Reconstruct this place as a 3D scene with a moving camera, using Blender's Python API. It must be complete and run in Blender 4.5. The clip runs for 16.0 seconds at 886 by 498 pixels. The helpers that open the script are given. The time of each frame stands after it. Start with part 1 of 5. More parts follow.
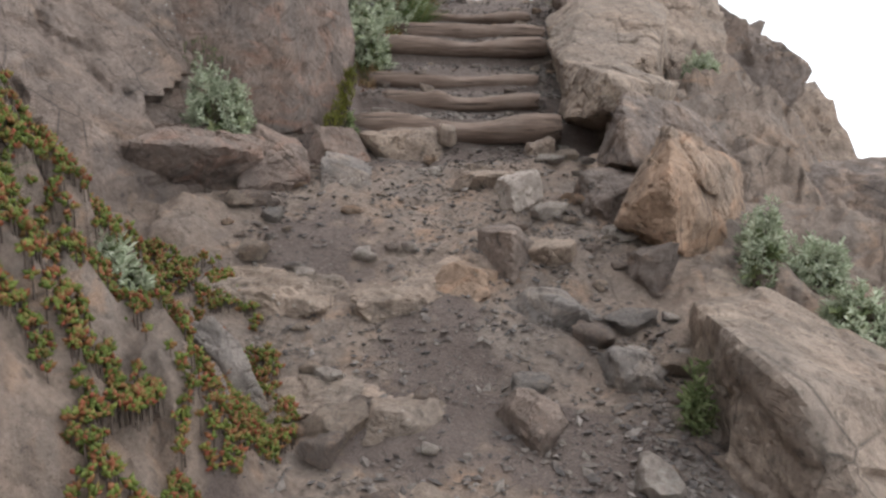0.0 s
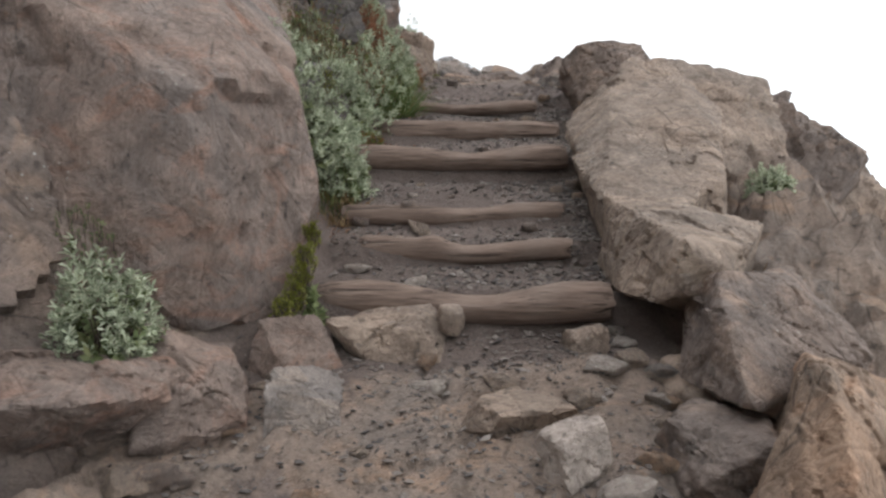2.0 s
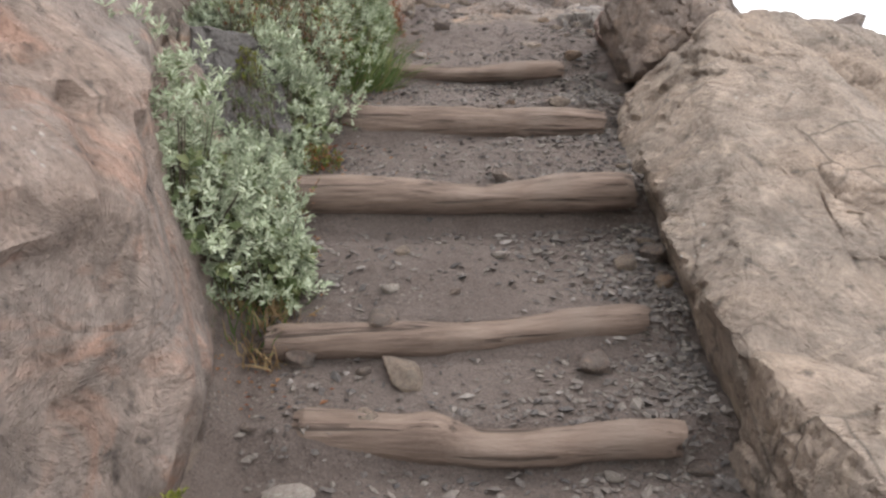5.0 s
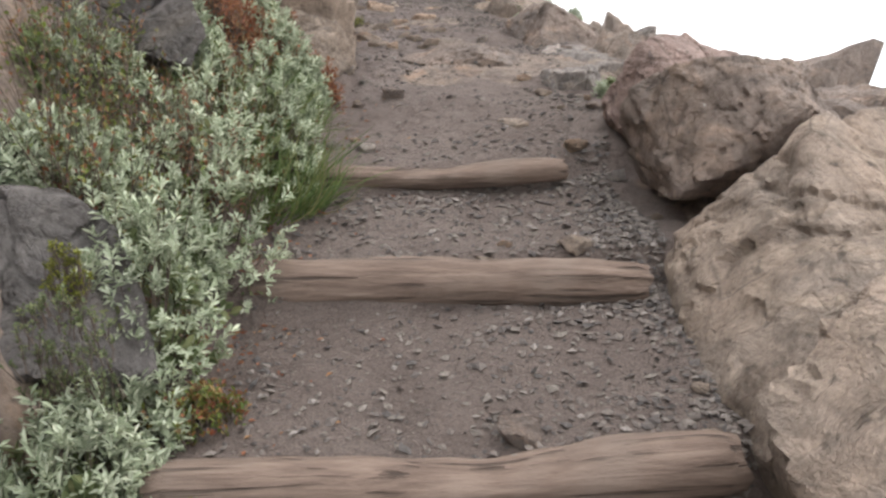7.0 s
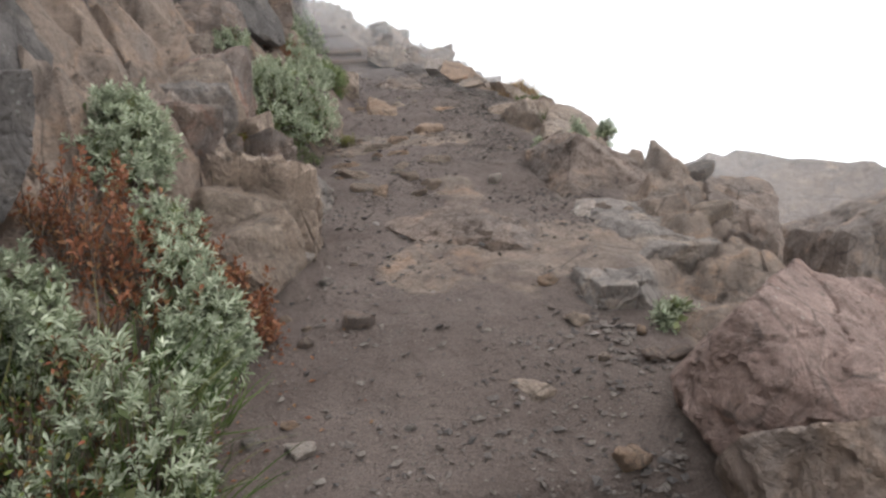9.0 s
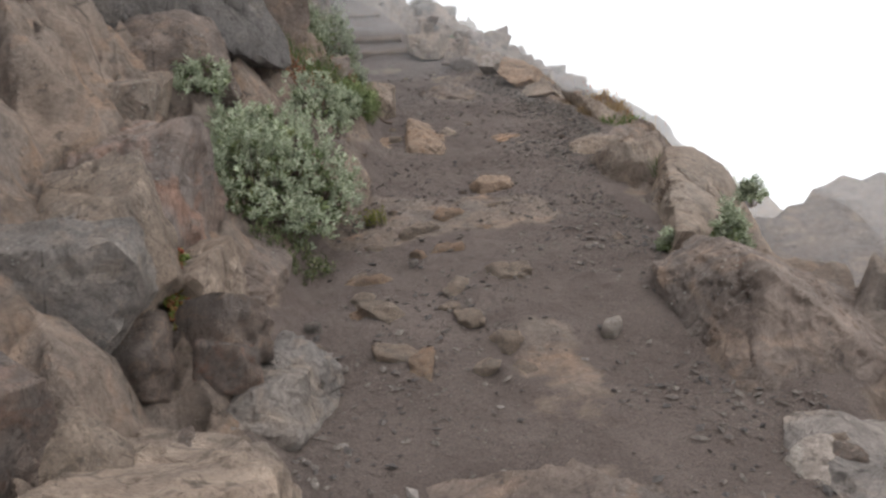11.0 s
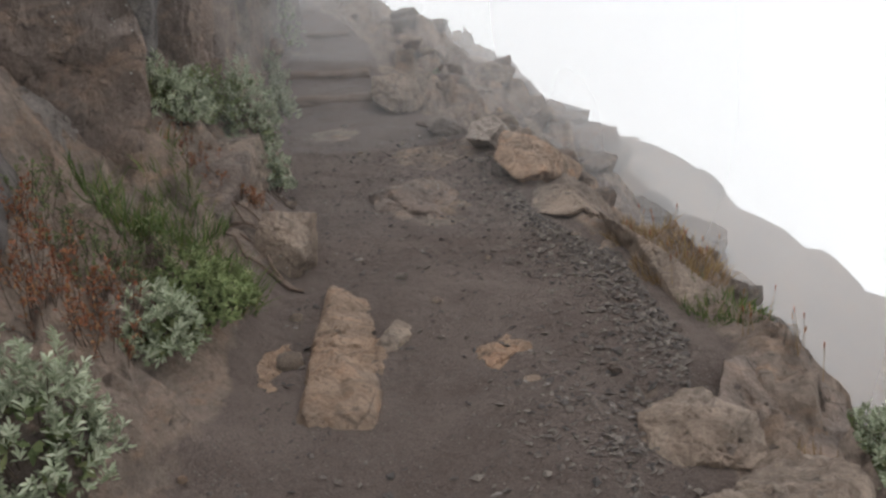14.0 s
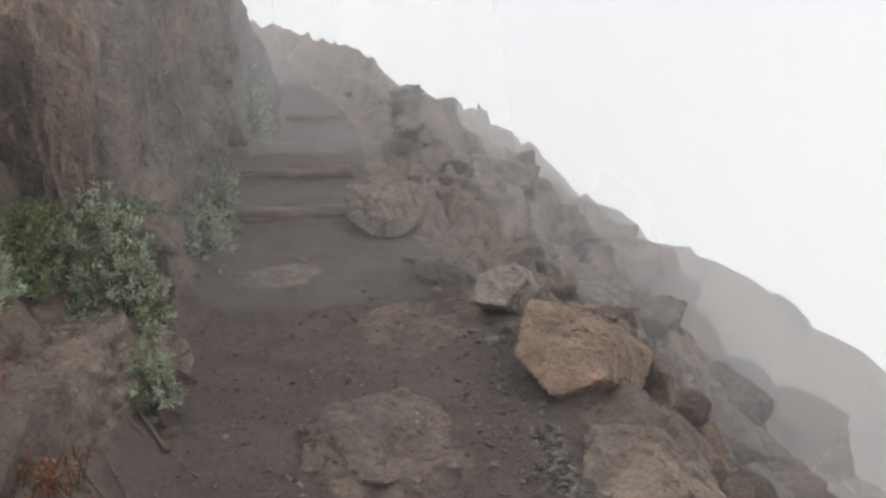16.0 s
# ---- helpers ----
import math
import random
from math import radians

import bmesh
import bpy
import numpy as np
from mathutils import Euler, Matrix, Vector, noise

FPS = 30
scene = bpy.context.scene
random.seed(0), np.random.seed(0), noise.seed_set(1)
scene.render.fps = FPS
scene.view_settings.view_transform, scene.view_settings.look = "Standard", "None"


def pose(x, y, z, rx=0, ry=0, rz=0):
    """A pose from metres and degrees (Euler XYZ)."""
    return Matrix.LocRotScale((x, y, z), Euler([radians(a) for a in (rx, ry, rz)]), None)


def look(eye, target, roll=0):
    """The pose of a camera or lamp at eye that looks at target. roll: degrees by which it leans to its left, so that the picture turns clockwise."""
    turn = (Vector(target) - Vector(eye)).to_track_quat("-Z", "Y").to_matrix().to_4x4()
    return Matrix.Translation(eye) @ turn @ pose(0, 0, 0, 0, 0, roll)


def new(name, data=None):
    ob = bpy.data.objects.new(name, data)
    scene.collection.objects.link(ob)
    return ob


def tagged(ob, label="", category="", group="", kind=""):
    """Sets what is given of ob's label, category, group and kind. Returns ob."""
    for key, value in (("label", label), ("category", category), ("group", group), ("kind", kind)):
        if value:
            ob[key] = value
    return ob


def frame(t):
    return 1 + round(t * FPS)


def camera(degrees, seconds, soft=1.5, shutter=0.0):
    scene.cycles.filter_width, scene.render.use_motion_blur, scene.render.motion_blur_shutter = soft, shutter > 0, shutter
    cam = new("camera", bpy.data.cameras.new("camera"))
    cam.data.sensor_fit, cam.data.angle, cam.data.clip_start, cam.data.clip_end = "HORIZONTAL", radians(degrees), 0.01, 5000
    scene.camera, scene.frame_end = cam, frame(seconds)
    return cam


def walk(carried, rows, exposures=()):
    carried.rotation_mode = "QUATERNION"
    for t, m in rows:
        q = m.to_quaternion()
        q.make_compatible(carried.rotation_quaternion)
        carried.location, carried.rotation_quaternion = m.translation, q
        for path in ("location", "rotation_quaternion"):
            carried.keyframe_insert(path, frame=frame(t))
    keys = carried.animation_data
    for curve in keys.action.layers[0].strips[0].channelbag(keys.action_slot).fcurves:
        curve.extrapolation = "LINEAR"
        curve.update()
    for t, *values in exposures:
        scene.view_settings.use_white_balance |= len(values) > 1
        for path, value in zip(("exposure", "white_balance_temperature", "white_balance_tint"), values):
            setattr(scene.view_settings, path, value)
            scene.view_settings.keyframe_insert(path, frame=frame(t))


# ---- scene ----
cam = camera(58.4, 16.0, soft=2.5)
METRES, EYE, TILT, LEAN, TURN = 15.0, 1.45, -10.0, 0.0, 0.0
ROWS = [
    (0.0, 0.0, 0.0, 0.0, 0.0, 0.0, -0.0),
    (0.5, -0.0017, 0.0197, 0.0121, 0.04, 0.63, -0.25),
    (1.0, 0.0056, 0.0416, 0.0212, 2.65, 2.9, 0.58),
    (1.5, 0.0015, 0.0685, 0.034, 1.87, 4.38, 1.11),
    (2.0, -0.0039, 0.0947, 0.0526, -0.89, 3.27, 1.48),
    (2.5, -0.0037, 0.1188, 0.0635, -2.68, 0.37, 1.35),
    (3.0, -0.0014, 0.1375, 0.0688, -3.48, -5.06, 1.27),
    (3.5, -0.0055, 0.1535, 0.0817, -5.22, -7.28, 0.69),
    (4.0, -0.0035, 0.1729, 0.0931, -2.86, -3.59, 1.14),
    (6.5, -0.0039, 0.2934, 0.1483, -3.94, -6.87, 4.64),
    (7.0, -0.001, 0.3152, 0.1612, -6.04, -5.71, 4.15),
    (7.5, 0.0109, 0.3339, 0.1774, -2.27, -6.73, 5.54),
    (8.0, 0.0118, 0.3541, 0.185, -1.01, -4.11, 4.65),
    (8.5, 0.0169, 0.3781, 0.2022, -3.4, -3.3, 3.94),
    (9.0, 0.0214, 0.4075, 0.2137, -4.4, -2.21, 4.14),
    (11.5, 0.0301, 0.58, 0.2838, -0.79, -5.37, 4.52),
    (12.0, 0.0371, 0.6157, 0.2965, -2.98, -5.76, 5.05),
    (12.5, 0.0399, 0.6525, 0.3068, -1.29, -3.66, 5.7),
    (13.0, 0.0401, 0.6859, 0.318, -1.45, -3.06, 5.83),
    (13.5, 0.0465, 0.7205, 0.3298, -1.5, -5.25, 6.34),
    (14.0, 0.0538, 0.7545, 0.3428, -0.9, -5.66, 4.34),
    (14.5, 0.0584, 0.7923, 0.3546, -1.26, -4.6, 1.23),
    (15.0, 0.0652, 0.8286, 0.3643, 0.3, -5.51, 2.79),
    (15.5, 0.0696, 0.867, 0.374, 2.18, -2.82, 3.37),
    (16.0, 0.067, 0.9036, 0.3821, 0.28, -1.12, 3.54),
]
walk(cam, [(t, pose(0, 0, EYE, TILT, LEAN, TURN) @ pose(METRES * x, METRES * y, METRES * z, 90 + pitch, roll, yaw)) for t, x, y, z, yaw, pitch, roll in ROWS],
     [(0.0, 0.74, 6300, 10), (1.3, 0.76, 6300, 10), (2.3, 0.54, 6350, 10), (3.0, 0.68, 6350, 10), (3.6, 0.90, 6350, 10), (6.5, 1.22, 6450, 10), (7.5, 1.16, 6450, 10), (8.5, 0.94, 6400, 10), (9.0, 0.72, 6400, 10), (11.5, 0.54, 6450, 10), (13.0, 0.34, 6500, 10), (16.0, 0.12, 6500, 10)])

# ---------------------------------------------------------------- world and sun: bright mist all round
world = bpy.data.worlds.new("misty_sky")
scene.world = world
world.use_nodes = True
wn = world.node_tree.nodes
wl = world.node_tree.links
for n in list(wn):
    wn.remove(n)
w_out = wn.new("ShaderNodeOutputWorld")
w_bg = wn.new("ShaderNodeBackground")
w_bg2 = wn.new("ShaderNodeBackground")
w_add = wn.new("ShaderNodeAddShader")
w_sky = wn.new("ShaderNodeTexSky")
w_sky.sky_type = "NISHITA"
w_sky.sun_disc = False
SUN_UP, SUN_TURN = radians(48), radians(60)
w_sky.sun_elevation, w_sky.sun_rotation = SUN_UP, SUN_TURN
w_sky.dust_density = 6.0
w_bg.inputs["Strength"].default_value = 0.05
wl.new(w_sky.outputs[0], w_bg.inputs["Color"])
w_bg2.inputs["Color"].default_value = (0.96, 0.98, 1.0, 1)
w_bg2.inputs["Strength"].default_value = 1.12
wl.new(w_bg.outputs[0], w_add.inputs[0])
wl.new(w_bg2.outputs[0], w_add.inputs[1])
wl.new(w_add.outputs[0], w_out.inputs["Surface"])
sun = new("sun", bpy.data.lights.new("sun", "SUN"))
sun.data.energy, sun.data.angle, sun.data.color = 0.65, radians(35), (1.0, 0.97, 0.93)
sun.matrix_world = look((12 * math.sin(SUN_TURN), 12 * math.cos(SUN_TURN), 13), (0, 0, 0))


# ---------------------------------------------------------------- numeric helpers
def hash01(ix, iy, iz, k=0):
    h = (ix * 374761393 + iy * 668265263 + iz * 2147483647 + k * 974634777) & 0xFFFFFFFF
    h = ((h ^ (h >> 13)) * 1274126177) & 0xFFFFFFFF
    h = ((h ^ (h >> 16)) * 2246822519) & 0xFFFFFFFF
    return ((h ^ (h >> 15)) & 0xFFFFFF) / float(0xFFFFFF)


def vnoise(x, y, z, k=0):
    """Smooth value noise, -1 to 1."""
    x, y, z = np.broadcast_arrays(np.asarray(x, float), np.asarray(y, float), np.asarray(z, float))
    ix, iy, iz = (np.floor(a).astype(np.int64) for a in (x, y, z))
    fx, fy, fz = x - ix, y - iy, z - iz
    fx, fy, fz = (a * a * (3 - 2 * a) for a in (fx, fy, fz))
    out = 0
    for dx in (0, 1):
        for dy in (0, 1):
            for dz in (0, 1):
                w = (fx if dx else 1 - fx) * (fy if dy else 1 - fy) * (fz if dz else 1 - fz)
                out = out + w * hash01(ix + dx, iy + dy, iz + dz, k)
    return out * 2 - 1


def fbm(x, y, z, octaves=4, k=0, gain=0.5):
    out, a = 0, 1.0
    for o in range(octaves):
        out = out + a * vnoise(x, y, z, k + o)
        x, y, z, a = x * 2.03 + 3.1, y * 2.03 + 1.7, z * 2.03 + 5.3, a * gain
    return out


def blocks(x, y, size, k=0, tilt=0.6):
    """Ground broken into tilted slabs: a height for each cell and a plane through it; also the gap to the next cell."""
    u, v = x / size, y / size
    ix, iy = np.floor(u).astype(np.int64), np.floor(v).astype(np.int64)
    best, second, h = np.full(u.shape, 9.0), np.full(u.shape, 9.0), np.zeros(u.shape)
    for dx in (-1, 0, 1):
        for dy in (-1, 0, 1):
            cx, cy = ix + dx, iy + dy
            px, py = cx + hash01(cx, cy, 0 * cx, k), cy + hash01(cx, cy, 0 * cx + 1, k)
            d = np.hypot(u - px, v - py)
            hh = (hash01(cx, cy, 0 * cx + 2, k) - 0.5) + tilt * ((hash01(cx, cy, 0 * cx + 3, k) - 0.5) * (u - px) + (hash01(cx, cy, 0 * cx + 4, k) - 0.5) * (v - py)) * 2
            nearer = d < best
            second = np.where(nearer, best, np.minimum(second, d))
            h = np.where(nearer, hh, h)
            best = np.where(nearer, d, best)
    return h, second - best


def shards(q, k=0):
    """Stone split into chips: each cell of space has its own height and tilt; also the gap to the next cell."""
    i = np.floor(q).astype(np.int64)
    best, second, h = np.full(len(q), 9.0), np.full(len(q), 9.0), np.zeros(len(q))
    for dx in (-1, 0, 1):
        for dy in (-1, 0, 1):
            for dz in (-1, 0, 1):
                c = i + np.array((dx, dy, dz))
                r = [hash01(c[:, 0], c[:, 1], c[:, 2], k + j) for j in range(7)]
                p = q - c - np.stack(r[:3], 1)
                d = np.sqrt((p * p).sum(1))
                hh = r[3] - 0.5 + 1.1 * ((r[4] - 0.5) * p[:, 0] + (r[5] - 0.5) * p[:, 1] + (r[6] - 0.5) * p[:, 2])
                nearer = d < best
                second = np.where(nearer, best, np.minimum(second, d))
                h, best = np.where(nearer, hh, h), np.where(nearer, d, best)
    return h, second - best


def smooth(a, b, x):
    t = np.clip((x - a) / (b - a), 0, 1)
    return t * t * (3 - 2 * t)


# ---------------------------------------------------------------- the lie of the land
# log steps: y, height of the tread before and behind
LOGS = ((4.98, 1.25, 1.39), (5.53, 1.44, 1.55), (5.96, 1.60, 1.69), (6.75, 1.82, 2.00), (7.68, 2.08, 2.22), (8.56, 2.33, 2.43), (20.46, 3.80, 3.93), (21.66, 4.02, 4.13), (24.05, 4.46, 4.58))
LOW_Y = (-400, -30, -3, 0, 2, 2.65, 2.9, 3.5, 4.1, 4.75)
LOW_Z = (-60, -6.5, -0.75, -0.05, 0.36, 0.50, 0.62, 0.83, 1.03, 1.19)
HIGH_Y = (9.3, 10.3, 11.3, 12.4, 13.7, 14.5, 15.5, 16.0, 17.3, 18.2, 19.2)
HIGH_Z = (2.62, 2.78, 2.86, 3.00, 3.10, 3.20, 3.28, 3.34, 3.46, 3.56, 3.68)
knots = list(zip(LOW_Y, LOW_Z))
for ly, lo, hi in LOGS[:6]:
    knots += [(ly - 0.05, lo), (ly + 0.02, hi)]
knots += list(zip(HIGH_Y, HIGH_Z))
for ly, lo, hi in LOGS[6:]:
    knots += [(ly - 0.05, lo), (ly + 0.02, hi)]
knots += [(26, 5.0), (40, 8.6), (400, 60)]
KY, KZ = np.array([k[0] for k in knots]), np.array([k[1] for k in knots])
SOFT_Y = np.array([-400, -30, -3, 0, 2, 2.65, 3.5, 4.1, 4.75, 5.5, 6.6, 7.6, 8.5] + list(HIGH_Y) + [20.4, 22, 24, 26, 40, 400])
SOFT_Z = np.interp(SOFT_Y, KY, KZ)
LEFT_Y = (-3, 0, 2.1, 2.7, 4.0, 4.6, 5.0, 6.9, 7.4, 8.5, 9.2, 10.1, 12.6, 13.4, 14.6, 15.4, 16, 17, 18.5, 19.7, 21, 24, 30, 60)
LEFT_X = (-0.7, -0.6, -0.50, -0.70, -1.0, -0.85, -0.56, -0.62, -0.47, -0.32, -0.12, -0.05, -0.14, -0.08, 0.10, 0.05, 0.05, -0.12, -0.36, -0.55, -0.8, -1.0, -3.6, -27)
RIGHT_Y = (-3, 0, 2.1, 3.0, 3.6, 5.0, 6.8, 7.4, 7.9, 8.4, 9.0, 9.5, 10.4, 11.4, 12.2, 13.4, 14.2, 15.0, 16.0, 16.8, 17.5, 18.3, 18.8, 19.4, 20.4, 21.6, 24, 30, 60)
RIGHT_X = (0.9, 0.85, 0.82, 0.88, 0.80, 0.76, 0.92, 0.96, 1.10, 1.06, 1.27, 1.18, 1.36, 1.75, 1.55, 1.45, 1.55, 1.8, 1.75, 1.40, 1.37, 1.27, 1.11, 0.82, 0.40, 0.2, -0.2, -2.5, -25)


def land(x, y, fine=True):
    """Height of the ground, and how rocky it is."""
    x, y = np.asarray(x, float), np.asarray(y, float)
    wob = 0.05 * vnoise(x * 2.2, y * 2.2, 0, 71)
    near = smooth(-1.9, -1.0, -np.abs(x - 0.15))
    z = np.interp(y + wob * 0.5, KY, KZ) * near + np.interp(y, SOFT_Y, SOFT_Z) * (1 - near)
    xl = np.interp(y, LEFT_Y, LEFT_X) + wob
    xr = np.interp(y, RIGHT_Y, RIGHT_X) + wob
    u, v = np.maximum(xl - x, 0), np.maximum(x - xr, 0)
    easy = smooth(2.6, 3.0, y) * smooth(4.5, 4.0, y)
    gain = 1.1 + 0.35 * smooth(2.8, 2.3, y) - 0.85 * easy
    bank = gain * np.minimum(u, 0.9) + (1.6 - 0.8 * smooth(1.5, 2.2, y) * smooth(5.2, 4.6, y)) * np.clip(u - 0.9, 0, 3.0) + 0.7 * np.maximum(u - 3.9, 0) * (u < 60) + (u >= 60) * 0.7 * 56
    shelf = np.interp(y, (0, 7.5, 9.5, 11, 12.5, 14, 18.5, 21, 28), (1.5, 1.2, 0.9, 0.6, 0.45, 0.4, 0.4, 1.0, 1.4))
    steep = np.interp(y, (0, 8, 11, 13, 15.5, 18, 20.5, 28, 40), (0.9, 0.9, 1.1, 1.3, 1.25, 0.95, 0.68, 0.68, 1.2))
    fall = -0.10 * np.minimum(v, shelf) - steep * np.maximum(v - shelf, 0)
    z = z + bank + fall
    inner = smooth(0.0, 0.25, u)
    outer = smooth(0.0, 0.3, v)
    foot = smooth(4.85, 4.4, y)
    rocky = np.clip(np.maximum(np.maximum(inner, outer * 0.9), foot * (0.62 + 0.5 * vnoise(x * 1.7, y * 1.7, 0, 5))), 0, 1)
    rocky = np.maximum(rocky, 0.55 * smooth(0.30, 0.6, vnoise(x * 1.3, y * 1.3, 0, 8)) * smooth(9.3, 9.9, y))
    z = z + 0.035 * vnoise(x * 1.6, y * 1.6, 0, 11) * near
    if fine:
        b1, gap1 = blocks(x + 0.08 * vnoise(x * 4, y * 4, 0, 3), y + 0.08 * vnoise(x * 4, y * 4, 2, 3), 0.34, 21)
        b2, gap2 = blocks(x + 0.05 * vnoise(x * 6, y * 6, 0, 4), y, 0.13, 22)
        wide = np.minimum(1.0, 0.25 + 1.5 * np.maximum(u, v))
        amp = rocky * (0.055 + 0.17 * np.maximum(inner * wide, outer * wide) * (1 - 0.5 * easy))
        z = z + amp * b1 + 0.55 * amp * b2 - 0.35 * amp * smooth(0.10, 0.0, gap1) - 0.2 * amp * smooth(0.12, 0.0, gap2)
        z = z + rocky * 0.02 * fbm(x * 7, y * 7, 0, 3, 31) + (1 - rocky) * (0.014 * fbm(x * 5, y * 5, 0, 3, 41) + 0.007 * fbm(x * 19, y * 19, 0, 2, 47))
    big = smooth(0.6, 2.2, np.maximum(u, v))
    z = z + big * 0.45 * fbm(x * 0.45, y * 0.45, 0, 3, 51)
    return z, rocky


def ground_at(x, y):
    return float(land(np.array([x]), np.array([y]))[0][0])


def mesh_from(name, verts, faces, mats=(), smoothed=False, uvless=True):
    me = bpy.data.meshes.new(name)
    verts = np.asarray(verts, np.float32)
    faces = np.asarray(faces, np.int32)
    n, s = faces.shape
    me.vertices.add(len(verts))
    me.vertices.foreach_set("co", verts.ravel())
    me.loops.add(n * s)
    me.loops.foreach_set("vertex_index", faces.ravel())
    me.polygons.add(n)
    me.polygons.foreach_set("loop_start", np.arange(0, n * s, s, dtype=np.int32))
    me.polygons.foreach_set("loop_total", np.full(n, s, np.int32))
    me.polygons.foreach_set("use_smooth", np.full(n, bool(smoothed)))
    for m in mats:
        me.materials.append(m)
    me.update(calc_edges=True)
    me.validate()
    return me


def scatter(template, faces, mats4):
    """Copies of a small template (verts, faces), one for each 4x4 matrix, as one set of verts and faces."""
    t = np.concatenate([np.asarray(template, float), np.ones((len(template), 1))], 1)
    v = np.einsum("nij,kj->nki", np.asarray(mats4), t)[:, :, :3].reshape(-1, 3)
    f = (np.asarray(faces)[None] + (np.arange(len(mats4)) * len(template))[:, None, None]).reshape(-1, len(faces[0]))
    return v, f


def axes_mats(place, along, up_hint, scale):
    """4x4 matrices whose y axis points along, with scales (n,3)."""
    y = along / np.linalg.norm(along, axis=1, keepdims=True)
    x = np.cross(y, up_hint)
    x /= np.linalg.norm(x, axis=1, keepdims=True) + 1e-9
    z = np.cross(x, y)
    m = np.zeros((len(place), 4, 4))
    m[:, :3, 0], m[:, :3, 1], m[:, :3, 2], m[:, :3, 3] = x * scale[:, :1], y * scale[:, 1:2], z * scale[:, 2:3], place
    m[:, 3, 3] = 1
    return m


# ---------------------------------------------------------------- materials
class Nodes:
    """A short way to wire a procedural material."""

    def __init__(self, name, rough=0.9):
        self.mat = bpy.data.materials.new(name)
        self.mat.use_nodes = True
        self.t = self.mat.node_tree
        self.bsdf = self.t.nodes["Principled BSDF"]
        self.bsdf.inputs["Roughness"].default_value = rough
        self.bsdf.inputs["Specular IOR Level"].default_value = 0.25
        self.coord = self.t.nodes.new("ShaderNodeTexCoord")
        self.space = self.coord.outputs["Object"]

    def link(self, a, b):
        self.t.links.new(a, b)

    def mapped(self, scale, offset=(0, 0, 0)):
        n = self.t.nodes.new("ShaderNodeMapping")
        n.inputs["Scale"].default_value = scale
        n.inputs["Location"].default_value = offset
        self.link(self.space, n.inputs["Vector"])
        return n.outputs[0]

    def noise(self, scale, detail=4, rough=0.55, vec=None, warp=0.0):
        n = self.t.nodes.new("ShaderNodeTexNoise")
        n.inputs["Scale"].default_value, n.inputs["Detail"].default_value, n.inputs["Roughness"].default_value, n.inputs["Distortion"].default_value = scale, detail, rough, warp
        self.link(vec if vec is not None else self.space, n.inputs["Vector"])
        return n.outputs["Fac"]

    def cells(self, scale, feature="F1", vec=None, out="Distance"):
        n = self.t.nodes.new("ShaderNodeTexVoronoi")
        n.feature = feature
        n.inputs["Scale"].default_value = scale
        self.link(vec if vec is not None else self.space, n.inputs["Vector"])
        return n.outputs[out]

    def ramp(self, fac, *stops):
        n = self.t.nodes.new("ShaderNodeValToRGB")
        while len(n.color_ramp.elements) < len(stops):
            n.color_ramp.elements.new(0.5)
        for e, (p, c) in zip(n.color_ramp.elements, stops):
            e.position, e.color = p, (*c, 1) if not isinstance(c, (int, float)) else (c, c, c, 1)
        self.link(fac, n.inputs[0])
        return n.outputs[0]

    def mix(self, fac, a, b, how="MIX"):
        n = self.t.nodes.new("ShaderNodeMix")
        n.data_type, n.blend_type = "RGBA", how
        for key, val in ((0, fac), (6, a), (7, b)):
            if isinstance(val, bpy.types.NodeSocket):
                self.link(val, n.inputs[key])
            else:
                n.inputs[key].default_value = val if key == 0 else (*val, 1)
        return n.outputs[2]

    def math(self, op, a, b=0.5):
        n = self.t.nodes.new("ShaderNodeMath")
        n.operation = op
        for key, val in ((0, a), (1, b)):
            if isinstance(val, bpy.types.NodeSocket):
                self.link(val, n.inputs[key])
            else:
                n.inputs[key].default_value = val
        return n.outputs[0]

    def bump(self, height, depth, strength=1.0, after=None):
        n = self.t.nodes.new("ShaderNodeBump")
        n.inputs["Distance"].default_value, n.inputs["Strength"].default_value = depth, strength
        self.link(height, n.inputs["Height"])
        if after is not None:
            self.link(after, n.inputs["Normal"])
        self.link(n.outputs[0], self.bsdf.inputs["Normal"])
        return n.outputs[0]

    def colour(self, c):
        self.link(c, self.bsdf.inputs["Base Color"])
        return self.mat

    def attribute(self, name):
        n = self.t.nodes.new("ShaderNodeAttribute")
        n.attribute_name = name
        return n.outputs["Fac"]

    def random_object(self):
        return self.t.nodes.new("ShaderNodeObjectInfo").outputs["Random"]

    def random_island(self):
        return self.t.nodes.new("ShaderNodeNewGeometry").outputs["Random Per Island"]


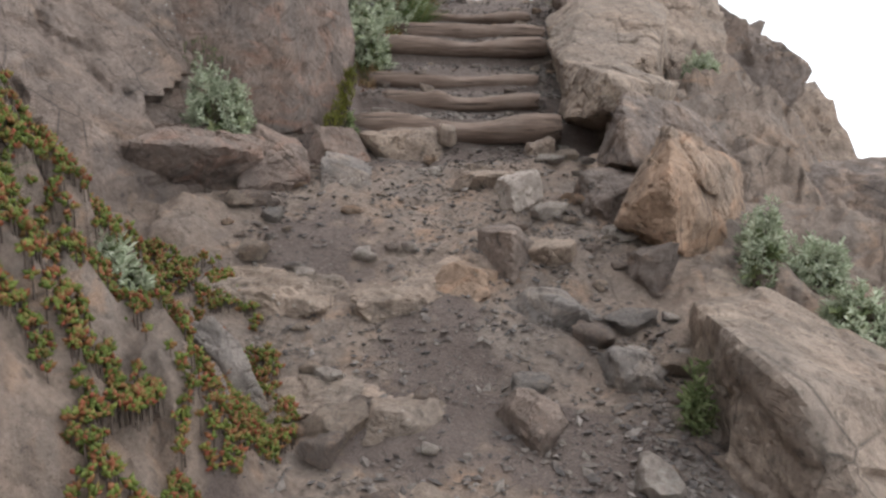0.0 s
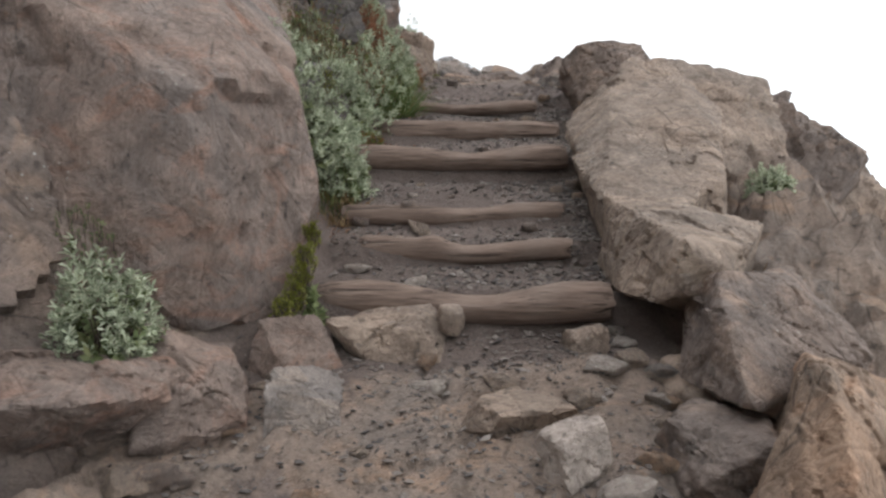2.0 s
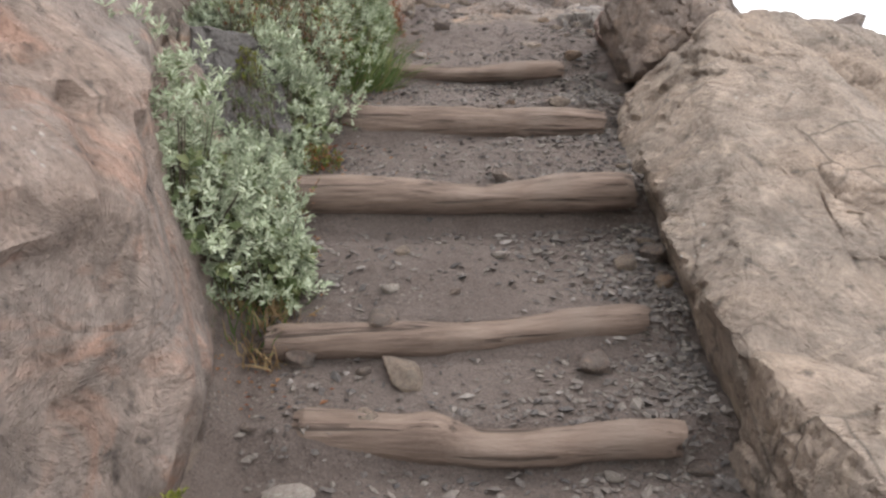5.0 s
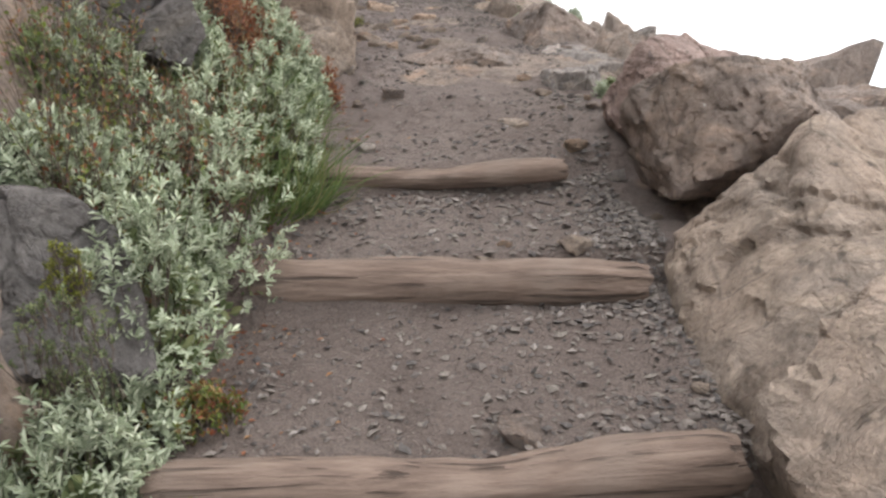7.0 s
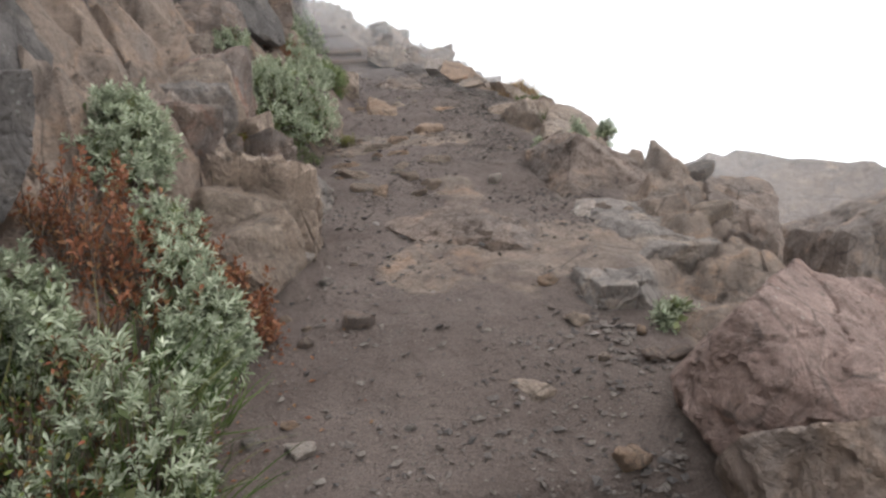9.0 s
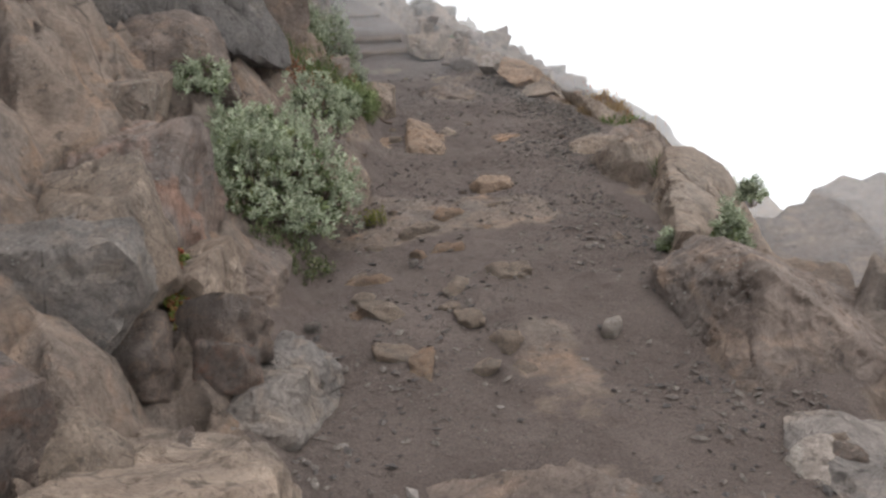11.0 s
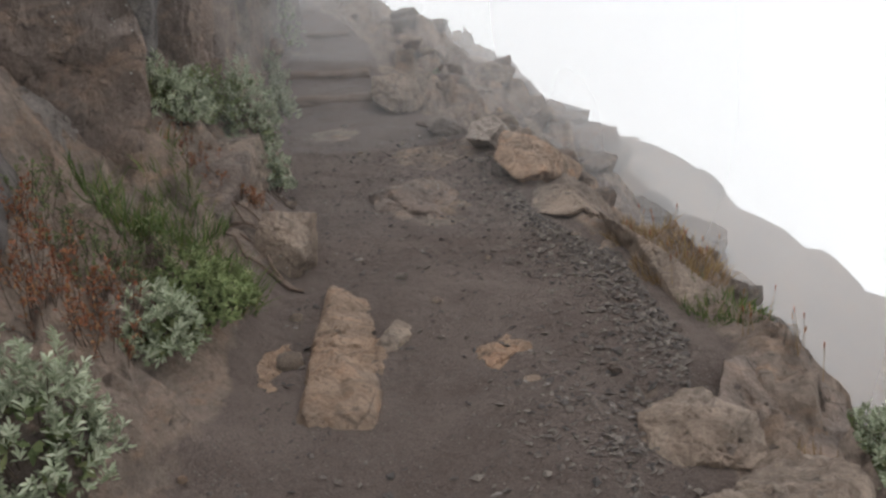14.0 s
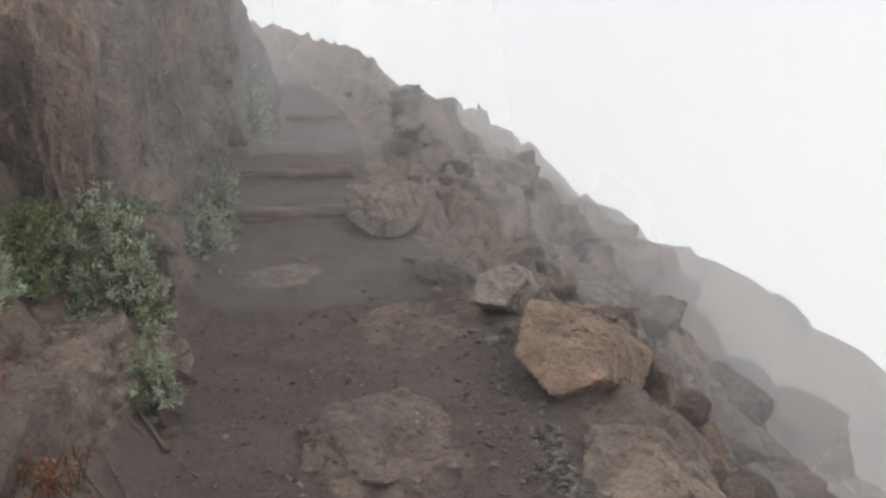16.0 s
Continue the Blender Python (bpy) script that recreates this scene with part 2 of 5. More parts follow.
def rock_colours(n, base, second, third, speck, lichen=0.0):
    """Stone: broad stains of three colours, grain, dark pits, pale lichen."""
    stain = n.ramp(n.noise(1.7, 5, 0.6, warp=0.6), (0.38, base), (0.62, second))
    patch = n.ramp(n.noise(3.1, 4, 0.65, vec=n.mapped((1, 1, 1.5), (7.3, 2.1, 4.4)), warp=1.2), (0.52, 0.0), (0.68, 1.0))
    c = n.mix(patch, stain, third)
    grain = n.ramp(n.noise(45, 5, 0.7), (0.3, (0.76, 0.76, 0.76)), (0.7, (1.18, 1.18, 1.18)))
    c = n.mix(1.0, c, grain, "MULTIPLY")
    blotch = n.ramp(n.noise(7, 6, 0.7, vec=n.mapped((1, 1, 0.7), (1.3, 8.2, 3.7)), warp=0.9), (0.30, (0.60, 0.59, 0.58)), (0.52, (1.0, 1.0, 1.0)), (0.75, (1.22, 1.20, 1.18)))
    c = n.mix(0.85, c, blotch, "MULTIPLY")
    pits = n.ramp(n.noise(17, 3, 0.6), (0.30, 1.0), (0.40, 0.0))
    c = n.mix(n.math("MULTIPLY", pits, 0.6), c, speck)
    seam = n.ramp(n.cells(3.1, "DISTANCE_TO_EDGE", vec=n.mapped((1, 1.2, 0.55))), (0.0, 1.0), (0.022, 0.0))
    faint = n.ramp(n.noise(2.3, 3, 0.6), (0.48, 0.0), (0.62, 1.0))
    c = n.mix(n.math("MULTIPLY", n.math("MULTIPLY", seam, faint), 0.7), c, speck)
    if lichen:
        spots = n.ramp(n.cells(26), (0.10, 1.0), (0.20, 0.0))
        where = n.ramp(n.noise(2.6, 2, 0.5, vec=n.mapped((1, 1, 1), (3, 9, 1))), (0.58, 0.0), (0.66, 1.0))
        c = n.mix(n.math("MULTIPLY", n.math("MULTIPLY", spots, where), lichen), c, (0.52, 0.52, 0.48))
    return c


def rock_relief(n):
    b = n.bump(n.noise(6, 7, 0.68, warp=0.8), 0.10, 1.0)
    b = n.bump(n.ramp(n.cells(4.2, "DISTANCE_TO_EDGE", vec=n.mapped((1, 1, 0.6))), (0.0, 0.0), (0.035, 1.0)), 0.012, 0.5, b)
    n.bump(n.noise(70, 4, 0.7), 0.008, 0.8, b)


def rock_material(name, base, second, third, lichen=0.0):
    n = Nodes(name, 0.88)
    shift = n.t.nodes.new("ShaderNodeVectorMath")
    shift.operation = "MULTIPLY_ADD"
    rnd = n.random_object()
    n.link(n.coord.outputs["Object"], shift.inputs[0])
    shift.inputs[1].default_value = (1, 1, 1)
    grow = n.t.nodes.new("ShaderNodeCombineXYZ")
    for i, k in enumerate((37.0, 19.0, 53.0)):
        n.link(n.math("MULTIPLY", rnd, k), grow.inputs[i])
    n.link(grow.outputs[0], shift.inputs[2])
    n.space = shift.outputs[0]
    c = rock_colours(n, base, second, third, (0.05, 0.042, 0.036), lichen)
    rock_relief(n)
    return n.colour(c)


ROCK = {
    "tan": rock_material("tan_rock", (0.320, 0.242, 0.188), (0.255, 0.205, 0.168), (0.385, 0.300, 0.235), 0.5),
    "orange": rock_material("ochre_rock", (0.345, 0.235, 0.165), (0.285, 0.215, 0.165), (0.400, 0.250, 0.165), 0.2),
    "brown": rock_material("brown_rock", (0.235, 0.180, 0.148), (0.190, 0.155, 0.135), (0.300, 0.220, 0.170), 0.7),
    "red": rock_material("reddish_rock", (0.255, 0.188, 0.152), (0.208, 0.172, 0.152), (0.290, 0.180, 0.135), 0.3),
    "rose": rock_material("rose_rock", (0.300, 0.215, 0.185), (0.250, 0.178, 0.152), (0.300, 0.200, 0.168), 0.3),
    "grey": rock_material("grey_rock", (0.265, 0.228, 0.203), (0.215, 0.190, 0.174), (0.315, 0.255, 0.210), 0.5),
    "dark": rock_material("dark_rock", (0.155, 0.138, 0.128), (0.122, 0.110, 0.104), (0.195, 0.168, 0.148), 0.3),
    "pale": rock_material("pale_rock", (0.440, 0.375, 0.325), (0.360, 0.300, 0.260), (0.480, 0.430, 0.380), 0.2),
}


def ground_material():
    n = Nodes("trail_earth", 0.95)
    rock = rock_colours(n, (0.265, 0.202, 0.160), (0.215, 0.175, 0.148), (0.310, 0.215, 0.155), (0.05, 0.042, 0.036))
    dirt = n.ramp(n.noise(2.2, 6, 0.65, warp=0.4), (0.3, (0.112, 0.086, 0.074)), (0.7, (0.172, 0.137, 0.120)))
    grit = n.ramp(n.noise(120, 4, 0.75), (0.30, (0.68, 0.68, 0.68)), (0.72, (1.28, 1.26, 1.25)))
    dirt = n.mix(1.0, dirt, grit, "MULTIPLY")
    stones = n.ramp(n.cells(48), (0.16, 1.0), (0.26, 0.0))
    where = n.ramp(n.noise(3.5, 4, 0.6), (0.44, 0.0), (0.60, 1.0))
    stones = n.math("MULTIPLY", stones, where)
    tint = n.ramp(n.cells(48, out="Color"), (0.2, (0.09, 0.08, 0.074)), (0.8, (0.24, 0.205, 0.18)))
    dirt = n.mix(stones, dirt, tint)
    mask = n.math("ADD", n.attribute("rocky"), n.math("MULTIPLY", n.math("SUBTRACT", n.noise(6, 4, 0.6), 0.5), 0.9))
    mask = n.ramp(mask, (0.36, 0.0), (0.56, 1.0))
    c = n.mix(mask, dirt, rock)
    b = n.bump(n.noise(11, 6, 0.68), 0.07, 0.9)
    b = n.bump(stones, 0.008, 0.8, b)
    n.bump(n.noise(95, 5, 0.75), 0.010, 0.9, b)
    return n.colour(c)


def wood_material():
    n = Nodes("weathered_wood", 0.85)
    long = n.mapped((1.1, 11, 11))
    c = n.ramp(n.noise(3.0, 6, 0.7, vec=long, warp=0.3), (0.30, (0.092, 0.064, 0.050)), (0.55, (0.168, 0.120, 0.094)), (0.75, (0.245, 0.185, 0.148)))
    crack = n.ramp(n.noise(2.2, 3, 0.5, vec=n.mapped((0.5, 26, 26))), (0.34, 1.0), (0.42, 0.0))
    c = n.mix(n.math("MULTIPLY", crack, 0.75), c, (0.035, 0.025, 0.02))
    dusty = n.ramp(n.noise(4, 4, 0.6), (0.5, 0.0), (0.7, 0.6))
    c = n.mix(dusty, c, (0.19, 0.145, 0.118))
    b = n.bump(n.noise(3.0, 6, 0.7, vec=long), 0.02, 0.8)
    b = n.bump(crack, -0.008, 0.9, b)
    n.bump(n.noise(60, 3, 0.6), 0.004, 0.5, b)
    return n.colour(c)


def leaf_material(name, *stops, rough=0.65, glow=0.25):
    n = Nodes(name, rough)
    c = n.ramp(n.random_island(), *stops)
    c = n.mix(1.0, c, n.ramp(n.noise(5, 3, 0.6), (0.3, (0.72, 0.72, 0.70)), (0.7, (1.2, 1.2, 1.15))), "MULTIPLY")
    n.colour(c)
    thin = n.t.nodes.new("ShaderNodeBsdfTranslucent")
    n.link(c, thin.inputs["Color"])
    m = n.t.nodes.new("ShaderNodeMixShader")
    m.inputs[0].default_value = glow
    out = n.t.nodes["Material Output"]
    n.link(n.bsdf.outputs[0], m.inputs[1])
    n.link(thin.outputs[0], m.inputs[2])
    n.link(m.outputs[0], out.inputs["Surface"])
    return n.mat


def gravel_material():
    n = Nodes("loose_gravel", 0.9)
    c = n.ramp(n.random_island(), (0.0, (0.075, 0.067, 0.063)), (0.5, (0.125, 0.104, 0.092)), (0.92, (0.175, 0.15, 0.13)), (1.0, (0.24, 0.21, 0.19)))
    c = n.mix(1.0, c, n.ramp(n.noise(90, 3, 0.6), (0.3, (0.75, 0.75, 0.75)), (0.7, (1.2, 1.2, 1.2))), "MULTIPLY")
    n.bump(n.noise(80, 4, 0.6), 0.006, 0.7)
    return n.colour(c)


EARTH, WOOD, GRAVEL = ground_material(), wood_material(), gravel_material()
SAGE = leaf_material("silver_leaves", (0.0, (0.24, 0.28, 0.18)), (0.4, (0.38, 0.42, 0.30)), (0.8, (0.49, 0.525, 0.40)), (1.0, (0.58, 0.60, 0.47)))
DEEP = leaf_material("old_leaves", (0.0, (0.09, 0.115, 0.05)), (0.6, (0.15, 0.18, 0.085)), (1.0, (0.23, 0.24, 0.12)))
FRESH = leaf_material("green_leaves", (0.0, (0.15, 0.19, 0.08)), (0.6, (0.23, 0.28, 0.13)), (1.0, (0.33, 0.36, 0.18)))
LIME = leaf_material("lime_leaves", (0.0, (0.13, 0.15, 0.02)), (0.6, (0.21, 0.22, 0.035)), (1.0, (0.27, 0.25, 0.06)))
RUST = leaf_material("rust_leaves", (0.0, (0.21, 0.075, 0.040)), (0.6, (0.29, 0.120, 0.065)), (1.0, (0.32, 0.19, 0.095)))
MIXED = leaf_material("succulent_leaves", (0.0, (0.075, 0.105, 0.02)), (0.45, (0.155, 0.185, 0.04)), (0.62, (0.20, 0.13, 0.045)), (1.0, (0.25, 0.07, 0.04)), rough=0.5)
BLADE = leaf_material("grass_blades", (0.0, (0.06, 0.10, 0.03)), (0.7, (0.12, 0.16, 0.05)), (1.0, (0.22, 0.20, 0.09)))
STRAW = leaf_material("dry_grass", (0.0, (0.20, 0.12, 0.06)), (1.0, (0.33, 0.24, 0.13)))
TWIG = Nodes("twig_bark", 0.9)
TWIG = TWIG.colour(TWIG.ramp(TWIG.noise(30, 3), (0.3, (0.06, 0.045, 0.035)), (0.7, (0.13, 0.10, 0.08))))


# ---------------------------------------------------------------- ground: one graded sheet
def graded(fine_from, fine_to, step, far_from, far_to, grow=1.16):
    mid = list(np.arange(fine_from, fine_to + step / 2, step))
    lo, s = [], step
    p = fine_from
    while p > far_from:
        s *= grow
        p -= s
        lo.append(p)
    hi, s, p = [], step, fine_to
    while p < far_to:
        s *= grow
        p += s
        hi.append(p)
    return np.array(lo[::-1] + mid + hi)


gx = graded(-1.9, 2.3, 0.036, -250, 250, 1.09)
gy = graded(1.4, 18.5, 0.042, -250, 250, 1.06)
GX, GY = np.meshgrid(gx, gy)
GZ, ROCKY = land(GX.ravel(), GY.ravel())
nx, ny = len(gx), len(gy)
idx = np.arange(nx * ny).reshape(ny, nx)
quads = np.stack([idx[:-1, :-1], idx[:-1, 1:], idx[1:, 1:], idx[1:, :-1]], -1).reshape(-1, 4)
ground_mesh = mesh_from("ground", np.stack([GX.ravel(), GY.ravel(), GZ], 1), quads, (EARTH,), True)
att = ground_mesh.attributes.new("rocky", "FLOAT", "POINT")
att.data.foreach_set("value", ROCKY.astype(np.float32))
ground = new("ground", ground_mesh)
tagged(ground, "brown dirt and broken bedrock of a steep mountain trail", "ground", kind="structure")


# ---------------------------------------------------------------- rocks
def ball(level):
    bm = bmesh.new()
    bmesh.ops.create_icosphere(bm, subdivisions=level, radius=1.0)
    v = np.array([p.co[:] for p in bm.verts])
    f = np.array([[p.index for p in q.verts] for q in bm.faces])
    bm.free()
    return v, f


BALLS = {k: ball(k) for k in (2, 3, 4, 5, 6)}


def rock_shape(size, seed, level, cuts=(), rough=1.0):
    """A broken block: six leaning faces and chopped corners, with slightly worn edges, ledges, cracks and chips."""
    rng = np.random.RandomState(seed * 7 + 3)
    d, f = BALLS[level]
    d = d / np.linalg.norm(d, axis=1, keepdims=True)
    planes = []
    for axis in range(3):
        for sign in (-1, 1):
            nrm = rng.normal(scale=0.22, size=3)
            nrm[axis] = sign
            planes.append((*nrm, rng.uniform(0.86, 1.0)))
    for i in range(7):
        nrm = np.sign(rng.normal(size=3)) * rng.uniform(0.25, 1.0, 3)
        planes.append((*nrm, rng.uniform(0.92, 1.2)))
    planes += list(cuts)
    wear = 80.0
    total = 0
    for *nrm, dist in planes:
        nrm = np.array(nrm) / np.linalg.norm(nrm)
        total = total + np.maximum(d @ nrm, 0.0) ** wear / dist ** wear
    r = total ** (-1 / wear)
    half = np.asarray(size) / 2
    return weathered(d * r[:, None] * half, d, float(np.mean(half)), rng, rough), f


def weathered(v, d, s, rng, rough=1.0):
    """Ledges, cracks and chips on a block's faces."""
    o = rng.uniform(-50, 50, 3)
    q = v / max(s, 0.25)
    chips = fbm(q[:, 0] * 1.7 + o[0], q[:, 1] * 1.7 + o[1], q[:, 2] * 1.7 + o[2], 4, 61)
    warp = 0.25 * np.stack([vnoise(q[:, 0] * 3 + o[j], q[:, 1] * 3, q[:, 2] * 3, 75 + j) for j in range(3)], 1)
    chip, gap = shards((q + warp * 0.5) * np.array((1.5, 1.5, 2.1)) + o, 81)
    flake, slit = shards((q + warp) * np.array((3.6, 3.6, 5.0)) + o, 131)
    vein = np.abs(vnoise(q[:, 0] * 2.1 + o[1], q[:, 1] * 2.1 + o[0], q[:, 2] * 1.3 + o[2], 73))
    crack = smooth(0.045, 0.0, vein)
    fine = fbm(v[:, 0] * 16 + o[1], v[:, 1] * 16 + o[2], v[:, 2] * 16 + o[0], 3, 67)
    k = min(s, 0.7)
    return v + d * (rough * k * (0.04 * chips + 0.095 * chip + 0.045 * flake - 0.045 * smooth(0.05, 0.0, gap) - 0.015 * smooth(0.08, 0.0, slit) - 0.05 * crack) + 0.006 * fine)[:, None]


def crag(label, at, seed, mat, faces, rough=0.6, level=6):
    """A block broken along the given faces: the way each one looks, and how far it lies from the block's middle."""
    rng = np.random.RandomState(seed * 7 + 3)
    d, f = BALLS[level]
    d = d / np.linalg.norm(d, axis=1, keepdims=True)
    wear, total = 110.0, 0
    for *nrm, dist in faces:
        nrm = np.array(nrm) / np.linalg.norm(nrm)
        total = total + (np.maximum(d @ nrm, 0.0) / dist) ** wear
    v = d * (total ** (-1 / wear))[:, None]
    v = weathered(v, d, float(np.mean(np.ptp(v, axis=0))) / 2, rng, rough)
    ob = new("boulder", mesh_from("boulder", v, f, (ROCK[mat],), True))
    ob.data.set_sharp_from_angle(angle=radians(30))
    ob.matrix_world = pose(*at)
    return tagged(ob, label, "boulder", "rocks along the trail")


def boulder(label, at, size, yaw, seed, mat, cuts=(), level=None):
    big = max(size)
    if level is None:
        level = 6 if big > 1.3 and at[1] < 9 else 5 if big > 0.3 else 4
    v, f = rock_shape(size, seed, level, cuts)
    kind = "boulder" if big > 0.45 else "stone"
    ob = new(kind, mesh_from("boulder", v, f, (ROCK[mat],), True))
    ob.data.set_sharp_from_angle(angle=radians(30))
    ob.matrix_world = pose(*at, 0, 0, yaw)
    return tagged(ob, label, kind, "rocks along the trail")


crag("broad tan boulder with a steep shaded side beside the trail", (1.41, 2.35, 0.31), 1, "tan", ((0.07, 0.16, -0.98, 0.37), (0.39, -0.12, 0.91, 0.27), (-0.12, 0.34, -0.93, 0.38), (0.48, -0.64, 0.60, 0.28), (-0.99, 0.13, -0.05, 0.54), (0.65, 0.26, 0.72, 0.43), (-0.11, 0.99, -0.12, 0.70), (0.99, -0.06, -0.16, 0.57), (-0.95, -0.31, -0.02, 0.60), (0.24, -0.86, -0.45, 0.69), (-0.60, -0.79, 0.14, 0.69), (-0.02, 0.08, 1.00, 0.50), (-0.48, 0.87, 0.13, 0.77), (0.19, -0.19, 0.96, 0.40)))
boulder("flat tan rock slab wedged beneath a bigger boulder", (1.34, 3.45, 0.53), (0.69, 0.80, 0.65), -10, 2, "tan", ((0.25, -0.35, 0.9, 0.6),))
crag("angular orange-tan boulder with a sharp pale ridge", (1.15, 3.80, 1.07), 3, "orange", ((-0.85, 0.43, 0.31, 0.18), (-0.41, 0.89, -0.21, 0.36), (-0.04, -0.04, -1.00, 0.29), (0.77, -0.60, 0.21, 0.16), (0.33, 0.09, 0.94, 0.25), (0.65, -0.51, 0.56, 0.18), (0.68, 0.65, 0.34, 0.46), (-0.42, -0.12, -0.90, 0.31), (0.68, -0.73, -0.07, 0.22), (1.00, 0.07, -0.02, 0.39), (-0.83, -0.13, 0.55, 0.29), (0.67, -0.23, -0.71, 0.35), (-0.54, -0.77, -0.34, 0.46)))
crag("dark brown angular boulder resting beside the steps", (1.26, 4.43, 1.20), 4, "brown", ((-0.37, -0.14, -0.92, 0.22), (-0.55, 0.82, 0.15, 0.34), (0.15, 0.78, -0.60, 0.34), (0.57, -0.80, -0.19, 0.26), (0.35, -0.61, 0.71, 0.22), (0.84, -0.18, 0.52, 0.27), (-0.21, 0.31, 0.93, 0.35), (0.60, -0.26, 0.75, 0.22), (-0.87, 0.49, -0.03, 0.34), (0.91, -0.40, -0.07, 0.31), (-0.92, 0.10, 0.38, 0.39), (-0.95, -0.20, 0.25, 0.44), (0.19, -0.02, 0.98, 0.29), (-0.79, -0.33, 0.52, 0.46)))
boulder("brown stone block at the foot of a boulder", (0.85, 3.95, 1.00), (0.36, 0.40, 0.30), 10, 5, "brown")
crag("long tan rock slab beside the lowest log step", (1.14, 4.96, 1.44), 6, "tan", ((-0.31, -0.09, -0.94, 0.18), (0.87, -0.42, -0.25, 0.17), (0.20, 0.97, 0.15, 0.44), (-0.89, -0.15, 0.44, 0.38), (0.05, -0.37, -0.93, 0.18), (0.27, -0.18, 0.94, 0.22), (0.06, -0.13, 0.99, 0.25), (0.21, -0.00, 0.98, 0.26), (-1.00, 0.08, 0.05, 0.39), (-0.92, -0.34, 0.19, 0.45), (0.59, -0.75, 0.30, 0.34), (0.31, -0.95, -0.06, 0.43), (-0.87, 0.04, -0.49, 0.37), (0.55, -0.64, 0.54, 0.32)))
crag("large tan boulder with cracked face beside the steps", (1.32, 6.03, 1.94), 7, "tan", ((-0.10, 0.19, -0.98, 0.47), (-0.01, -0.46, 0.89, 0.12), (-0.05, 0.98, -0.19, 0.64), (-0.94, 0.18, -0.29, 0.50), (0.95, -0.32, 0.03, 0.29), (-0.56, -0.26, 0.78, 0.30), (0.06, 0.89, -0.46, 0.65), (0.10, -0.67, -0.73, 0.70), (0.41, -0.47, 0.78, 0.18), (-0.99, 0.02, -0.14, 0.53), (0.61, -0.79, -0.05, 0.47), (-0.30, 0.95, -0.07, 0.67), (-0.65, -0.74, -0.17, 0.79), (0.91, 0.28, 0.30, 0.66), (-0.71, -0.20, 0.67, 0.38)))
boulder("rounded pale brown boulder on the outer slope", (3.09, 9.15, 1.86), (1.27, 1.50, 1.47), 15, 8, "brown", ((0.4, -0.3, 0.85, 0.75),))
boulder("grey-tan boulder low on the outer slope", (4.06, 9.50, 0.86), (1.10, 1.20, 1.88), -10, 9, "tan")
boulder("dark wedge-shaped rock on the outer side", (2.77, 5.30, 0.69), (1.19, 1.00, 0.80), -10, 10, "brown")
boulder("small tan stone leaning on a boulder", (0.90, 4.33, 0.99), (0.25, 0.35, 0.41), 12, 11, "tan")
boulder("small brown stone block under a boulder", (0.87, 3.30, 0.78), (0.15, 0.20, 0.21), 10, 12, "brown")
crag("huge reddish-brown outcrop boulder with a sloping face", (-1.88, 5.75, 2.40), 13, "red", ((0.04, 0.08, -1.00, 1.05), (-1.00, 0.09, -0.01, 1.23), (-0.11, -0.99, 0.12, 1.03), (0.24, 0.97, -0.00, 0.94), (0.18, -0.02, 0.98, 0.96), (0.34, -0.59, 0.74, 0.88), (0.97, 0.21, 0.14, 1.10), (0.71, -0.16, 0.69, 0.91), (0.02, -0.71, -0.71, 1.57), (0.88, 0.11, -0.45, 1.42), (0.63, -0.78, -0.06, 1.50), (0.85, -0.53, 0.06, 1.39), (0.96, -0.14, -0.25, 1.51)))
boulder("weathered brown outcrop covered with cracks", (-2.35, 4.60, 1.60), (2.00, 1.80, 2.30), 10, 14, "brown", ((0.55, -0.55, 0.6, 0.75),))
crag("overhanging reddish rock ledge beside the trail", (-1.27, 4.21, 1.19), 15, "red", ((0.09, 0.11, 0.99, 0.15), (-0.42, 0.34, -0.84, 0.14), (-0.25, 0.82, -0.51, 0.26), (0.31, -0.58, -0.76, 0.22), (-0.97, -0.23, -0.07, 0.34), (-0.27, -0.14, 0.95, 0.23), (0.18, -0.82, -0.54, 0.30), (-0.05, -0.00, -1.00, 0.18), (0.83, 0.07, -0.55, 0.35), (0.35, -0.17, 0.92, 0.22), (0.61, -0.47, -0.63, 0.27), (0.19, -0.63, 0.75, 0.34), (0.69, -0.09, -0.71, 0.30), (0.97, 0.02, -0.24, 0.40), (0.90, -0.42, 0.07, 0.38)))
crag("pale orange and grey rock at the outcrop's foot", (-0.51, 4.38, 1.06), 16, "grey", ((-1.00, -0.00, 0.05, 0.14), (-0.00, -0.00, -1.00, 0.16), (0.99, 0.00, 0.16, 0.12), (0.09, -0.94, 0.32, 0.18), (0.32, -0.15, 0.94, 0.11), (-0.61, 0.65, 0.45, 0.16), (-0.16, 0.98, 0.14, 0.21), (0.25, -0.85, 0.46, 0.16), (-0.34, 0.88, 0.34, 0.18), (0.50, -0.06, 0.86, 0.10)))
crag("triangular red rock at the outcrop's foot", (-0.60, 4.70, 1.23), 17, "red", ((0.00, 0.00, -1.00, 0.12), (-0.35, 0.35, -0.87, 0.14), (0.39, -0.70, 0.60, 0.07), (-0.98, 0.10, 0.19, 0.16), (-0.23, 0.45, 0.86, 0.11), (0.88, 0.35, 0.32, 0.12), (0.21, 0.83, 0.52, 0.12), (-0.44, -0.88, 0.19, 0.15), (0.51, -0.55, 0.66, 0.07)))
